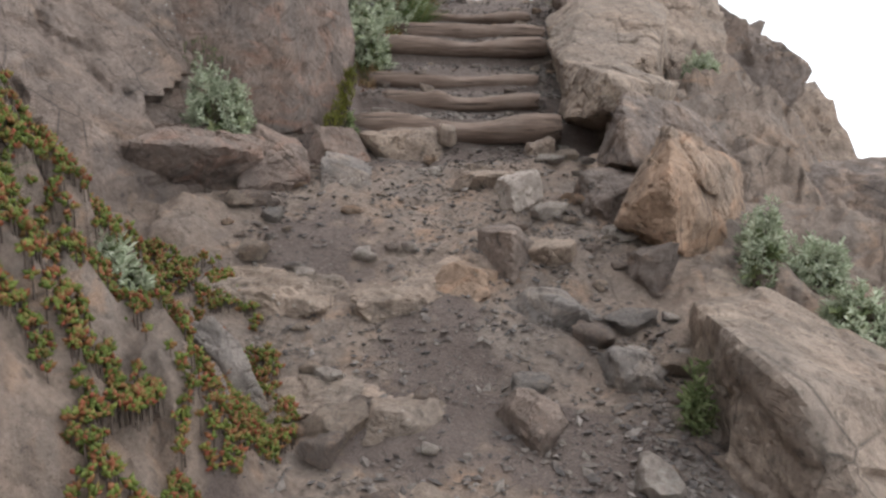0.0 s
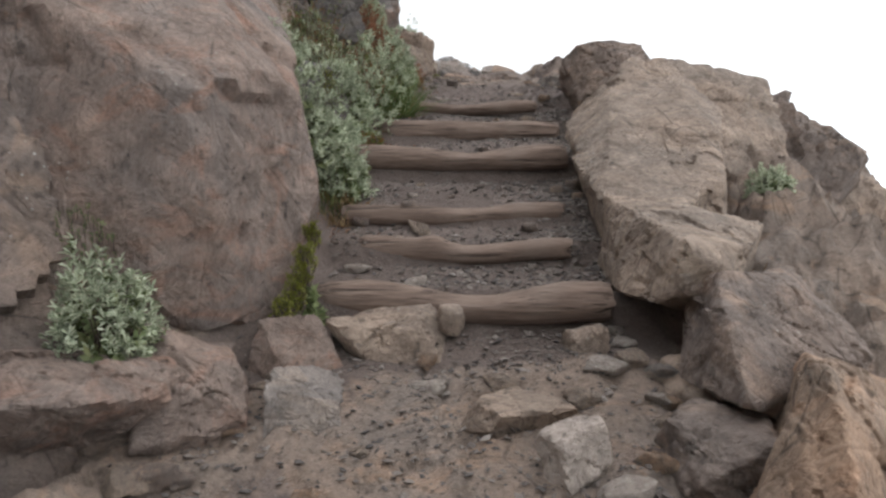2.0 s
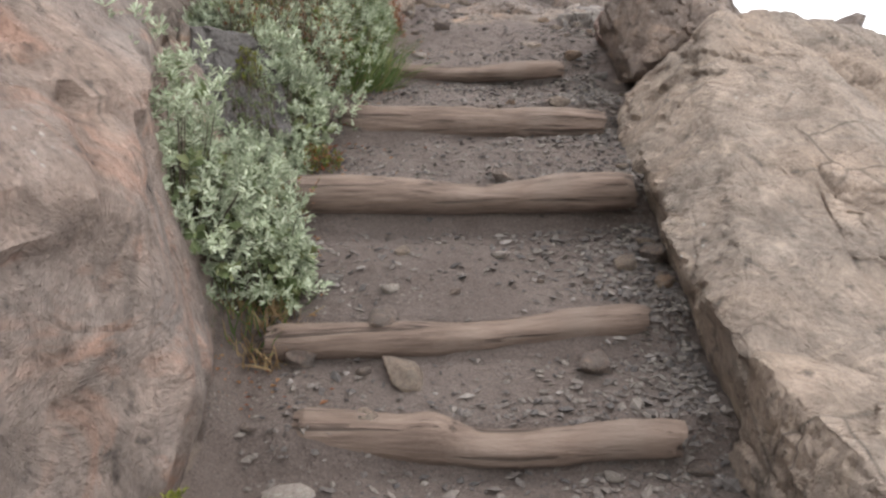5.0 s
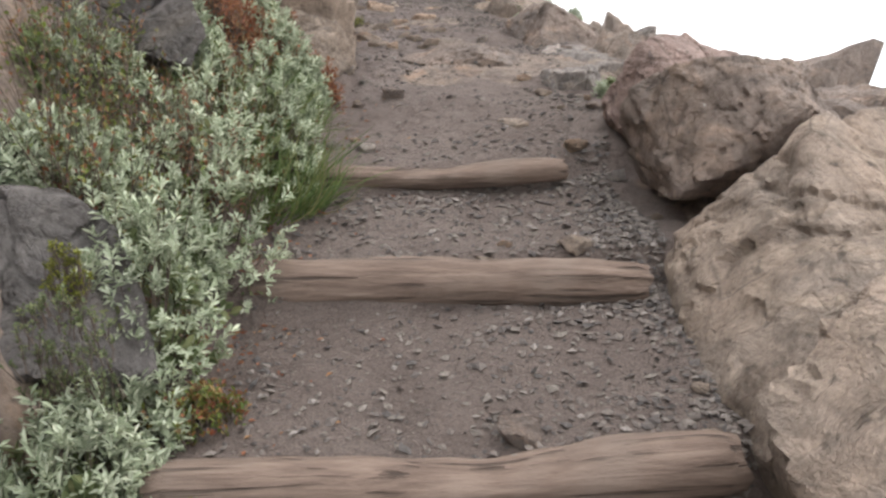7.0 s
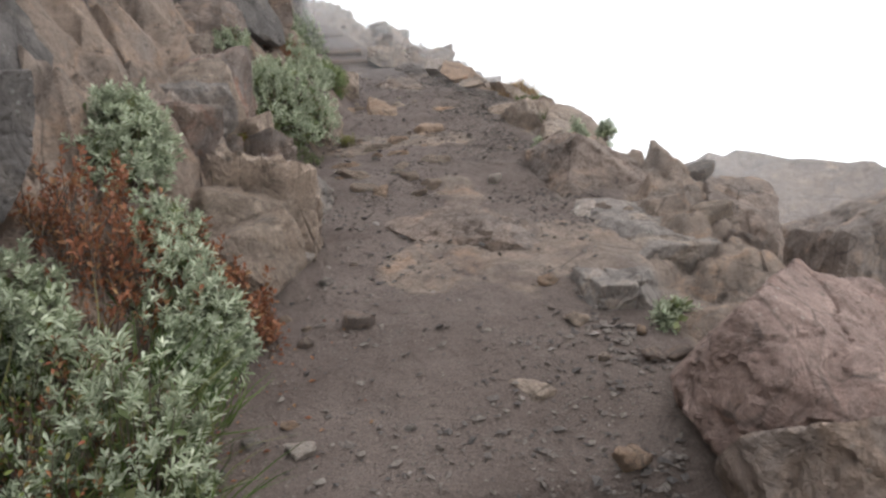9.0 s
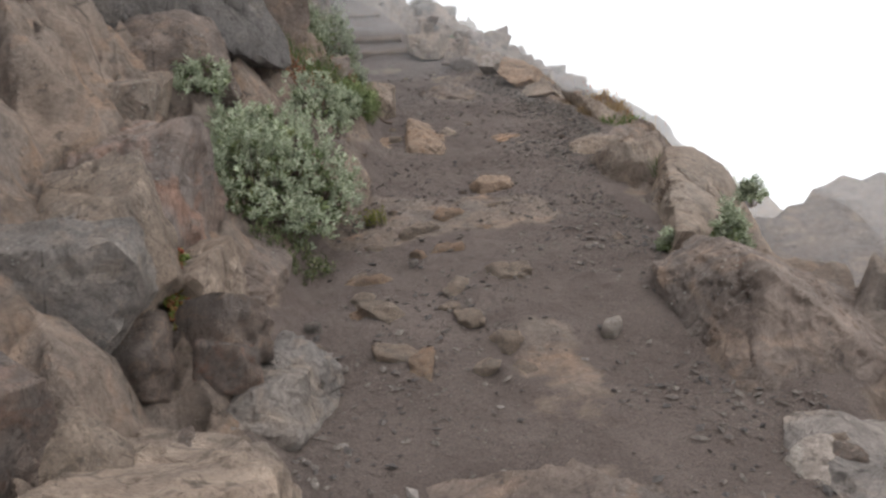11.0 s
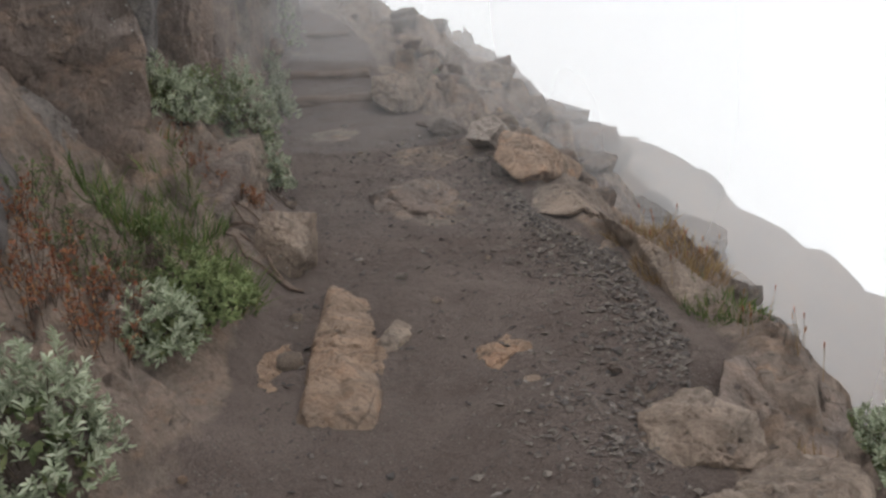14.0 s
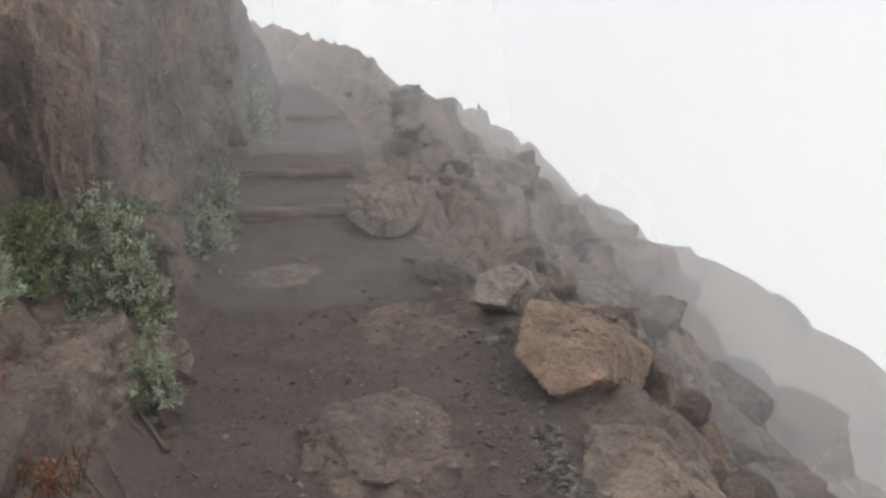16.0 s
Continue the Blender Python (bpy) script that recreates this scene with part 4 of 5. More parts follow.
# ---------------------------------------------------------------- log steps
def log_step(label, left, right, r0, r1, seed, sag=0.0, split=False, hump=None):
    a, b = Vector(left), Vector(right)
    length = (b - a).length
    n, m = 64, 22
    rng = np.random.RandomState(seed)
    s = np.linspace(0, 1, n)
    ang = np.linspace(0, 2 * np.pi, m, endpoint=False)
    S, A = np.meshgrid(s, ang, indexing="ij")
    rad = (r0 * (1 - S) + r1 * S) * (1 + 0.10 * vnoise(S * 5 + seed, 0 * S, 0 * S, seed) + 0.05 * vnoise(S * 14, np.cos(A) * 1.5, np.sin(A) * 1.5, seed + 2))
    rad *= 1 + 0.045 * vnoise(S * 2.0, np.cos(A) * 5, np.sin(A) * 5, seed + 5) + 0.02 * vnoise(S * 4.0, np.cos(A) * 11, np.sin(A) * 11, seed + 6)
    if split:
        groove = np.exp(-((A - (np.pi * 0.93 + 0.10 * vnoise(S * 4, 0 * S, 0 * S, seed + 9))) / 0.09) ** 2)
        rad *= 1 - 0.28 * groove
    end = np.minimum(S, 1 - S) * length
    rad *= 0.86 + 0.14 * smooth(0.0, 0.05, end)
    up = np.sin(A)
    worn = np.exp(-((S - 0.55) / 0.22) ** 2) * sag
    x = (S - 0.5) * length + 0.02 * vnoise(np.cos(A) * 2, np.sin(A) * 2, 0 * A, seed + 1) * (np.abs(S - 0.5) > 0.47)
    bend = 0.012 * np.sin(S * np.pi * 1.7 + seed)
    y = rad * np.cos(A) * 0.95 + bend
    z = rad * up - worn * smooth(-0.2, 0.9, up) - 0.35 * worn
    if hump is not None:
        z = z + 0.03 * np.exp(-((S - hump) / 0.07) ** 2) * smooth(0, 0.8, up)
    v = np.stack([x.ravel(), y.ravel(), z.ravel()], 1)
    i = np.arange(n * m).reshape(n, m)
    f = np.stack([i[:-1], np.roll(i[:-1], -1, 1), np.roll(i[1:], -1, 1), i[1:]], -1).reshape(-1, 4)
    v = np.concatenate([v, [[-length / 2 - 0.004, 0, 0], [length / 2 + 0.004, 0, 0]]])
    caps = [[n * m, i[0, (k + 1) % m], i[0, k], i[0, k]] for k in range(m)] + [[n * m + 1, i[-1, k], i[-1, (k + 1) % m], i[-1, (k + 1) % m]] for k in range(m)]
    tri = np.array([c[:3] for c in caps])
    quad_tris = np.concatenate([f[:, [0, 1, 2]], f[:, [0, 2, 3]]])
    me = mesh_from("log_step", v, np.concatenate([quad_tris, tri]), (WOOD,), True)
    me.set_sharp_from_angle(angle=radians(50))
    ob = new("log_step", me)
    d = (b - a).normalized()
    ob.matrix_world = Matrix.Translation((a + b) / 2) @ Matrix(((d.x, -d.y, 0, 0), (d.y, d.x, 0, 0), (d.z, 0, 1, 0), (0, 0, 0, 1)))
    return tagged(ob, label, "log step", "log steps of the trail")


log_step("thick weathered log step worn hollow in the middle", (-0.56, 5.06, 1.355), (0.72, 4.90, 1.335), 0.085, 0.090, 1, 0.05)
log_step("grey-brown log step with a knot, half buried in dirt", (-0.43, 5.60, 1.515), (0.64, 5.46, 1.500), 0.070, 0.060, 2, 0.035, hump=0.38)
log_step("thin worn log step half buried in gravel", (-0.54, 5.92, 1.670), (0.70, 6.00, 1.640), 0.060, 0.055, 3, 0.02)
log_step("heavy split log step with long cracks", (-0.56, 6.80, 1.995), (0.84, 6.70, 1.940), 0.085, 0.080, 4, 0.035)
log_step("straight pale log step split along its length", (-0.42, 7.79, 2.190), (0.93, 7.56, 2.115), 0.090, 0.080, 5, 0.0, split=True)
log_step("thin log step worn down by feet", (-0.42, 8.60, 2.415), (0.88, 8.44, 2.370), 0.062, 0.058, 6, 0.03)
log_step("dark log step across the upper trail", (-0.72, 20.48, 3.885), (0.33, 20.44, 3.885), 0.070, 0.070, 7, 0.01)
log_step("dark log step further up the trail", (-0.88, 21.72, 4.09), (0.18, 21.60, 4.09), 0.065, 0.065, 8, 0.01)
log_step("dark distant log step in the mist", (-0.85, 24.08, 4.54), (-0.22, 24.02, 4.54), 0.06, 0.06, 9, 0.0)


# ---------------------------------------------------------------- plants
LEAF = ((0.0, 0.0, 0.0), (-1.0, 0.6, 0.12), (0.0, 0.55, -0.14), (1.0, 0.6, 0.12), (0.0, 1.0, -0.08))
LEAF_F = ((0, 2, 1), (0, 3, 2), (1, 2, 4), (2, 3, 4))


def unit(v):
    return v / (np.linalg.norm(v, axis=1, keepdims=True) + 1e-9)


def sprigs(rng, centre, axis, leaves, length, width, spread=(0.5, 1.25), reach=0.05):
    """Leaves set in a spiral round the end of each twig."""
    n = len(centre)
    c = np.repeat(centre, leaves, 0)
    a = np.repeat(unit(axis), leaves, 0)
    side = unit(np.cross(a, rng.normal(size=a.shape)))
    bend = rng.uniform(spread[0], spread[1], (n * leaves, 1))
    along = a * np.cos(bend) + side * np.sin(bend)
    back = rng.uniform(0, reach, (n * leaves, 1))
    size = length * rng.uniform(0.65, 1.2, (n * leaves, 1))
    scale = np.concatenate([width * rng.uniform(0.75, 1.2, (n * leaves, 1)), size, size * 0.6], 1)
    return axes_mats(c - a * back, along, a, scale)


def dome(rng, n, radius, height, seed, inner=0.62):
    """Points in the outer part of an uneven mound, and the way outwards there."""
    d = rng.normal(size=(n, 3))
    d[:, 2] = np.abs(d[:, 2]) * 0.9 - 0.12
    d = unit(d)
    lump = 1 + 0.22 * vnoise(d[:, 0] * 2.3 + seed, d[:, 1] * 2.3, d[:, 2] * 2.3, 91) + 0.12 * vnoise(d[:, 0] * 6 + seed, d[:, 1] * 6, d[:, 2] * 6, 93)
    r = rng.uniform(inner, 1.0, n) ** 0.7 * lump
    p = d * r[:, None] * np.array((radius, radius * 0.85, height * 0.93))
    p[:, 2] += height * 0.06
    return p, d


def stalks(rng, foot, tip, thick):
    """Thin three-sided stems from foot points to tips."""
    n = len(foot)
    way = tip - foot
    side = unit(np.cross(way, rng.normal(size=way.shape)))
    other = unit(np.cross(way, side))
    ring = [side, -0.5 * side + 0.87 * other, -0.5 * side - 0.87 * other]
    v = np.concatenate([foot + thick * r for r in ring] + [tip + 0.4 * thick * r for r in ring], 0)
    i = np.arange(n)
    f = []
    for k in range(3):
        a, b = i + k * n, i + (k + 1) % 3 * n
        f += [np.stack([a, b, b + 3 * n], 1), np.stack([a, b + 3 * n, a + 3 * n], 1)]
    return v, np.concatenate(f)


BUSH_WORDS = {
    "sage": ("silver_bush", ("dense silver-green bush with narrow lobed leaves", "pale grey-green shrub spreading over the rocks", "mounded silvery shrub rooted in the stony bank", "soft grey-green bush leaning over the trail edge"), SAGE),
    "green": ("green_bush", ("upright green bush growing between the stones", "dull green leafy shrub in the bank"), FRESH),
}


def bush(at, radius, height, seed, kind):
    rng = np.random.RandomState(seed)
    name, labels, mat = BUSH_WORDS[kind]
    area = radius * radius * 2 + radius * height * 2.4
    n = int(np.clip(area * (950 if at[1] < 16 else 550), 40, 270))
    radius, height = radius * 0.93, height * 0.93
    p, d = dome(rng, n, radius, height, seed * 3.7)
    axis = d * 0.75 + np.array((0, 0, 0.55)) + rng.normal(scale=0.25, size=d.shape)
    foot = p * np.array((0.25, 0.25, 0.0)) - np.array((0, 0, 0.05))
    v, f = stalks(rng, foot[::4], p[::4] * 0.85, 0.0035)
    ob = new(name, mesh_from(name, v, f, (TWIG,)))
    v, f = scatter(LEAF, LEAF_F, sprigs(rng, p, axis, 13, 0.034, 0.0046))
    leaves = new("leaves", mesh_from("leaves", v, f, (mat,), True))
    leaves.parent = ob
    # fewer, darker green leaves fill the mound inside the outer ones
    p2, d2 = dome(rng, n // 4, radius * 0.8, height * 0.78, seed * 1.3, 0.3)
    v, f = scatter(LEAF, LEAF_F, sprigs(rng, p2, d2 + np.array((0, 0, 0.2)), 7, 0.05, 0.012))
    core = new("old_leaves", mesh_from("old_leaves", v, f, (DEEP,), True))
    core.parent = ob
    ob.matrix_world = pose(*at, 0, 0, seed * 47 % 360 if radius > 0.15 else 0)
    return tagged(ob, labels[seed % len(labels)], "bush", "silvery bushes along the trail" if kind == "sage" else "green bushes along the trail")


bush((-1.18, 4.25, 1.31), 0.23, 0.43, 1, "sage")
bush((-0.99, 2.30, ground_at(-0.99, 2.30) - 0.03), 0.13, 0.22, 2, "sage")
bush((0.82, 2.42, 0.38), 0.07, 0.32, 3, "green")
bush((1.36, 3.32, 0.72), 0.10, 0.38, 4, "sage")
bush((1.62, 3.34, 0.67), 0.14, 0.28, 5, "sage")
bush((1.62, 3.00, 0.59), 0.18, 0.21, 6, "sage")
bush((-0.80, 5.98, 2.00), 0.38, 0.74, 7, "sage")
bush((-0.92, 5.80, 2.25), 0.24, 0.48, 83, "sage")
bush((-0.60, 6.15, 1.76), 0.27, 0.50, 84, "sage")
bush((-0.64, 7.20, 2.16), 0.24, 0.56, 85, "sage")
bush((-0.70, 6.72, 1.93), 0.25, 0.36, 86, "sage")
bush((1.45, 3.52, 0.68), 0.13, 0.38, 87, "sage")
bush((1.72, 3.60, 0.60), 0.20, 0.30, 88, "sage")
bush((1.75, 3.32, 0.42), 0.20, 0.24, 89, "sage")
bush((-0.60, 7.76, 2.14), 0.36, 0.85, 8, "sage")
bush((1.99, 6.24, 1.68), 0.16, 0.23, 9, "sage")
bush((-1.02, 6.69, 2.13), 0.27, 0.46, 10, "sage")
bush((-0.72, 6.85, 1.95), 0.20, 0.34, 11, "sage")
bush((-0.68, 7.63, 2.21), 0.27, 0.46, 12, "sage")
bush((-0.65, 8.32, 2.44), 0.29, 0.46, 13, "sage")
bush((-0.94, 7.58, 2.63), 0.23, 0.24, 14, "sage")
bush((-0.38, 8.55, 2.42), 0.26, 0.61, 15, "sage")
bush((-0.82, 6.28, 1.89), 0.27, 0.32, 16, "sage")
bush((-0.96, 7.51, 2.61), 0.23, 0.24, 17, "sage")
bush((-0.66, 9.67, 3.21), 0.27, 0.45, 18, "sage")
bush((-0.27, 9.15, 2.65), 0.17, 0.36, 19, "sage")
bush((-0.43, 9.31, 2.95), 0.17, 0.34, 20, "sage")
bush((-0.70, 8.72, 2.91), 0.21, 0.31, 21, "sage")
bush((-0.36, 12.69, 3.16), 0.45, 0.76, 23, "sage")
bush((1.37, 9.32, 2.60), 0.10, 0.12, 24, "sage")
bush((-0.26, 12.84, 3.19), 0.41, 0.59, 25, "sage")
bush((-0.52, 12.81, 3.52), 0.28, 0.31, 26, "sage")
bush((-0.27, 13.90, 3.50), 0.23, 0.44, 27, "sage")
bush((-0.80, 13.24, 3.79), 0.21, 0.21, 28, "sage")
bush((-0.14, 14.99, 3.54), 0.28, 0.27, 29, "green")
bush((2.53, 14.86, 2.71), 0.33, 0.27, 30, "sage")
bush((1.79, 12.32, 2.95), 0.11, 0.30, 31, "sage")
bush((1.53, 12.34, 2.96), 0.09, 0.14, 32, "sage")
bush((2.27, 13.22, 2.99), 0.10, 0.16, 33, "sage")
bush((-0.27, 17.44, 3.58), 0.18, 0.28, 34, "sage")
bush((-0.58, 19.21, 3.88), 0.28, 0.35, 35, "sage")
bush((-0.73, 20.29, 3.83), 0.24, 0.69, 36, "sage")
bush((-0.83, 18.90, 4.03), 0.31, 0.29, 37, "green")
bush((-0.72, 16.96, 4.13), 0.31, 0.34, 38, "sage")
bush((-0.48, 17.66, 3.80), 0.29, 0.74, 39, "sage")
bush((-1.07, 22.77, 4.45), 0.43, 0.89, 40, "sage")
bush((0.95, 21.53, 3.79), 0.16, 0.27, 41, "sage")
bush((-0.73, 16.50, 4.26), 0.27, 0.29, 42, "sage")
bush((-0.72, 17.55, 4.05), 0.26, 0.43, 43, "green")
bush((-0.60, 4.94, 1.25), 0.09, 0.26, 45, "green")
bush((-0.86, 7.63, 2.54), 0.23, 0.33, 46, "sage")
bush((-0.92, 8.10, 2.83), 0.23, 0.33, 47, "sage")
bush((-0.88, 7.60, 2.53), 0.15, 0.28, 49, "sage")
bush((-0.67, 8.10, 2.46), 0.23, 0.37, 50, "sage")
bush((-0.68, 7.65, 2.26), 0.18, 0.44, 51, "sage")
bush((-0.34, 9.10, 2.67), 0.24, 0.53, 52, "sage")
bush((-0.63, 9.74, 3.29), 0.21, 0.36, 53, "sage")
bush((-1.06, 8.00, 2.91), 0.12, 0.22, 54, "green")
bush((-0.64, 8.69, 2.80), 0.15, 0.29, 55, "sage")
bush((-0.32, 8.97, 2.63), 0.14, 0.27, 56, "sage")
bush((-0.22, 14.71, 3.54), 0.22, 0.23, 57, "sage")
bush((-0.80, 6.02, 1.95), 0.27, 0.50, 60, "sage")
bush((-0.62, 6.35, 1.76), 0.20, 0.32, 61, "sage")
bush((-0.62, 7.00, 1.93), 0.20, 0.34, 62, "sage")
bush((-1.00, 6.20, 2.08), 0.30, 0.45, 63, "sage")
bush((-0.40, 13.42, 3.40), 0.20, 0.30, 64, "sage")
bush((-0.42, 12.45, 3.28), 0.30, 0.52, 81, "sage")
bush((-0.73, 13.00, 3.86), 0.18, 0.19, 82, "sage")


BLADE_T = tuple((s * w, y, z) for y, z, w in ((0, 0, 1), (0.35, 0.08, 0.9), (0.7, -0.02, 0.65)) for s in (-1, 1)) + ((0, 1.0, -0.22),)
BLADE_F = ((0, 1, 3), (0, 3, 2), (2, 3, 5), (2, 5, 4), (4, 5, 6))


def grass(label, at, radius, length, count, seed, mat=None, lean=(0, 0, 1.0), name="grass_tuft"):
    """A tuft of arching blades rooted in the ground or the bank."""
    rng = np.random.RandomState(seed)
    ang, r = rng.uniform(0, 6.283, count), radius * np.sqrt(rng.uniform(0, 1, count))
    foot = np.stack([np.cos(ang) * r, np.sin(ang) * r, np.zeros(count)], 1)
    gz = land(at[0] + foot[:, 0], at[1] + foot[:, 1])[0] - at[2]
    foot[:, 2] = np.clip(gz, -0.25, 0.2) - 0.01
    along = np.array(lean) + rng.normal(scale=0.42, size=(count, 3)) + foot * np.array((1, 1, 0)) / max(radius, 0.05) * 0.5
    along[:, 2] = np.abs(along[:, 2]) * 0.9 + 0.12
    size = length * rng.uniform(0.5, 1.15, (count, 1))
    m = axes_mats(foot, along, rng.normal(size=(count, 3)), np.concatenate([np.full((count, 1), 0.0028), size, size], 1))
    v, f = scatter(BLADE_T, BLADE_F, m)
    ob = new(name, mesh_from(name, v, f, (mat or BLADE,), True))
    ob.matrix_world = pose(*at)
    return tagged(ob, label, "grass", "grass tufts along the trail")


def weed(label, at, radius, height, count, seed, mat=None, name="rust_weed", leaf=0.022, cling=False):
    """A low mat of short leafy stems with small thick leaves."""
    rng = np.random.RandomState(seed)
    ang, r = rng.uniform(0, 6.283, count), radius * np.sqrt(rng.uniform(0, 1, count))
    foot = np.stack([np.cos(ang) * r, np.sin(ang) * r * 0.9, np.zeros(count)], 1)
    gz = land(at[0] + foot[:, 0], at[1] + foot[:, 1])[0] - at[2]
    foot[:, 2] = np.clip(gz, -0.3, 0.3)
    if cling:
        foot[:, 2], foot[:, 1] = foot[:, 1] * 1.6, foot[:, 2] * 0.1
    tip = foot + np.stack([rng.normal(scale=0.3, size=count), rng.normal(scale=0.3, size=count), np.ones(count)], 1) * (height * rng.uniform(0.4, 1.1, (count, 1)))
    v, f = stalks(rng, foot - np.array((0, 0, 0.02)), tip, 0.0022)
    ob = new(name, mesh_from(name, v, f, (TWIG,)))
    v, f = scatter(LEAF, LEAF_F, sprigs(rng, tip, tip - foot + np.array((0, 0, 0.01)), 9, leaf, leaf * 0.24, (0.4, 1.3), height * 0.6))
    top = new("leaves", mesh_from("leaves", v, f, (mat or RUST,), True))
    top.parent = ob
    ob.matrix_world = pose(*at)
    return tagged(ob, label, "plant", "low plants along the trail")


PAD = ((-0.5, 0.0, 0.0), (0.5, 0.0, 0.0), (0.0, 0.0, 0.5), (-0.9, 0.6, 0.1), (0.9, 0.6, 0.1), (0.0, 0.6, 0.75), (0.0, 0.6, -0.35), (0.0, 1.05, 0.3))
PAD_F = ((0, 2, 5), (0, 5, 3), (2, 1, 4), (2, 4, 5), (0, 3, 6), (0, 6, 1), (1, 6, 4), (3, 5, 7), (5, 4, 7), (4, 6, 7), (6, 3, 7))


def succulents(label, at, rx, ry, count, seed, mat=None, lift=0.02):
    """A creeping mat of fleshy rosettes that follows the stones under it."""
    count = int(count * 1.6)
    rng = np.random.RandomState(seed)
    ang, r = rng.uniform(0, 6.283, count), np.sqrt(rng.uniform(0, 1, count))
    c = np.stack([np.cos(ang) * r * rx, np.sin(ang) * r * ry, np.zeros(count)], 1)
    keep = vnoise(c[:, 0] * 7 + seed, c[:, 1] * 7, 0 * c[:, 0], 97) > -0.25
    c = c[keep]
    c[:, 2] = np.clip(land(at[0] + c[:, 0], at[1] + c[:, 1])[0] - at[2], -0.4, 0.4) + lift + rng.uniform(0, 0.03, len(c))
    axis = np.array((0.1, -0.55, 0.9)) + rng.normal(scale=0.25, size=c.shape)
    v, f = stalks(rng, c - np.array((0, 0, 0.06)), c, 0.004)
    ob = new("succulent_mat")
    tagged(new("runners", mesh_from("runners", v, f, (TWIG,))), kind="stuff").parent = ob
    v, f = scatter(PAD, PAD_F, sprigs(rng, c, axis, 10, 0.024, 0.0062, (0.35, 1.45), 0.008))
    top = tagged(new("leaves", mesh_from("leaves", v, f, (mat or MIXED,), True)), kind="stuff")
    top.parent = ob
    ob.matrix_world = pose(*at)
    return tagged(ob, label, "succulent", "succulent mats on the rocks")


def on_ground(x, y, dz=0.0):
    return (x, y, ground_at(x, y) + dz)


succulents("creeping green and red succulents over grey stones", on_ground(-1.05, 2.40), 0.26, 0.45, 400, 1)
succulents("bright green fleshy rosettes between boulders", on_ground(-0.76, 2.22), 0.27, 0.20, 300, 2)
succulents("green and rust succulents at a boulder's foot", on_ground(-1.45, 3.05), 0.30, 0.30, 260, 3)
succulents("small green succulent clump on a pointed stone", on_ground(-0.56, 2.36), 0.10, 0.16, 80, 4)
succulents("reddish succulents creeping down the stones", on_ground(-0.62, 2.05), 0.08, 0.16, 50, 5)
succulents("rust and green succulents in the stony bank", on_ground(-0.50, 11.2), 0.16, 0.16, 220, 6, lift=0.0)
succulents("dense green succulents spilling over grey stones", on_ground(-1.18, 2.12), 0.26, 0.22, 320, 7)
succulents("green and red succulents along the boulder's foot", on_ground(-0.98, 1.86), 0.28, 0.16, 300, 8)
succulents("rust-tinted succulents filling a stony hollow", on_ground(-0.82, 2.62), 0.26, 0.20, 260, 9)
grass("dark green grass at the boulder's foot", on_ground(-1.32, 2.05), 0.16, 0.11, 260, 44)
succulents("dense green succulents covering the stony bank", on_ground(-1.32, 2.62), 0.24, 0.30, 300, 21)
succulents("green and red succulents covering the bank's stones", on_ground(-0.96, 3.05), 0.28, 0.26, 300, 22)
succulents("red-tipped succulents in a crack of the bank", on_ground(-1.45, 2.25), 0.20, 0.24, 240, 23)
succulents("fleshy green rosettes low on the bank", on_ground(-0.72, 1.72), 0.14, 0.20, 200, 24)
weed("rust-red leafy weed among succulents", on_ground(-0.88, 2.62), 0.15, 0.09, 120, 11)
weed("thin red stalks above the succulents", on_ground(-0.70, 2.38), 0.12, 0.11, 50, 12, leaf=0.012)
weed("lime green moss in the joint beside the steps", (-0.62, 4.78, 1.40), 0.045, 0.035, 90, 13, LIME, "moss_clump", 0.014, True)
weed("lime green moss hanging down an outcrop joint", (-0.585, 4.90, 1.54), 0.04, 0.035, 80, 14, LIME, "moss_clump", 0.014, True)
weed("lime green moss filling the joint above the log", (-0.57, 5.02, 1.63), 0.035, 0.035, 80, 67, LIME, "moss_clump", 0.014, True)
weed("lime green moss on the outcrop's lower edge", (-0.60, 4.86, 1.47), 0.045, 0.035, 90, 68, LIME, "moss_clump", 0.014, True)
weed("lime green moss beside a red rock", (-0.66, 4.74, 1.34), 0.045, 0.035, 80, 69, LIME, "moss_clump", 0.014, True)
weed("orange-green moss high on the outcrop's edge", (-0.93, 5.66, 2.42), 0.10, 0.035, 150, 70, LIME, "moss_clump", 0.014, True)
weed("dark green moss under the outcrop ledge", (-1.32, 4.40, 1.62), 0.14, 0.04, 120, 15, DEEP, "moss_clump", 0.014, True)
weed("ochre moss cushion on a lichen-spotted rock", (-0.72, 6.98, 2.48), 0.05, 0.03, 110, 71, LIME, "moss_clump", 0.012, True)
weed("dark green moss along a lichen-spotted rock", (-0.70, 6.84, 2.30), 0.12, 0.04, 160, 72, DEEP, "moss_clump", 0.014, True)
weed("lime and rust plants at a bush's foot", (-0.48, 7.02, ground_at(-0.48, 7.02)), 0.12, 0.10, 130, 73, MIXED)
weed("rust-red weed among silvery bushes", (-0.26, 9.35, ground_at(-0.26, 9.35) + 0.05), 0.18, 0.16, 220, 16, leaf=0.03)
weed("rusty brown weed below a dark rock", (-0.50, 8.55, ground_at(-0.50, 8.55) + 0.1), 0.18, 0.18, 120, 17)
weed("orange-tipped weed between bushes", (-0.72, 7.75, ground_at(-0.72, 7.75) + 0.15), 0.17, 0.22, 120, 18, MIXED)
weed("green and orange weed beneath bushes", (-0.66, 7.35, ground_at(-0.66, 7.35) + 0.1), 0.15, 0.16, 110, 19, MIXED)
weed("dull green weed above grey rock", (-0.85, 7.95, ground_at(-0.85, 7.95) + 0.2), 0.22, 0.25, 140, 20, DEEP)
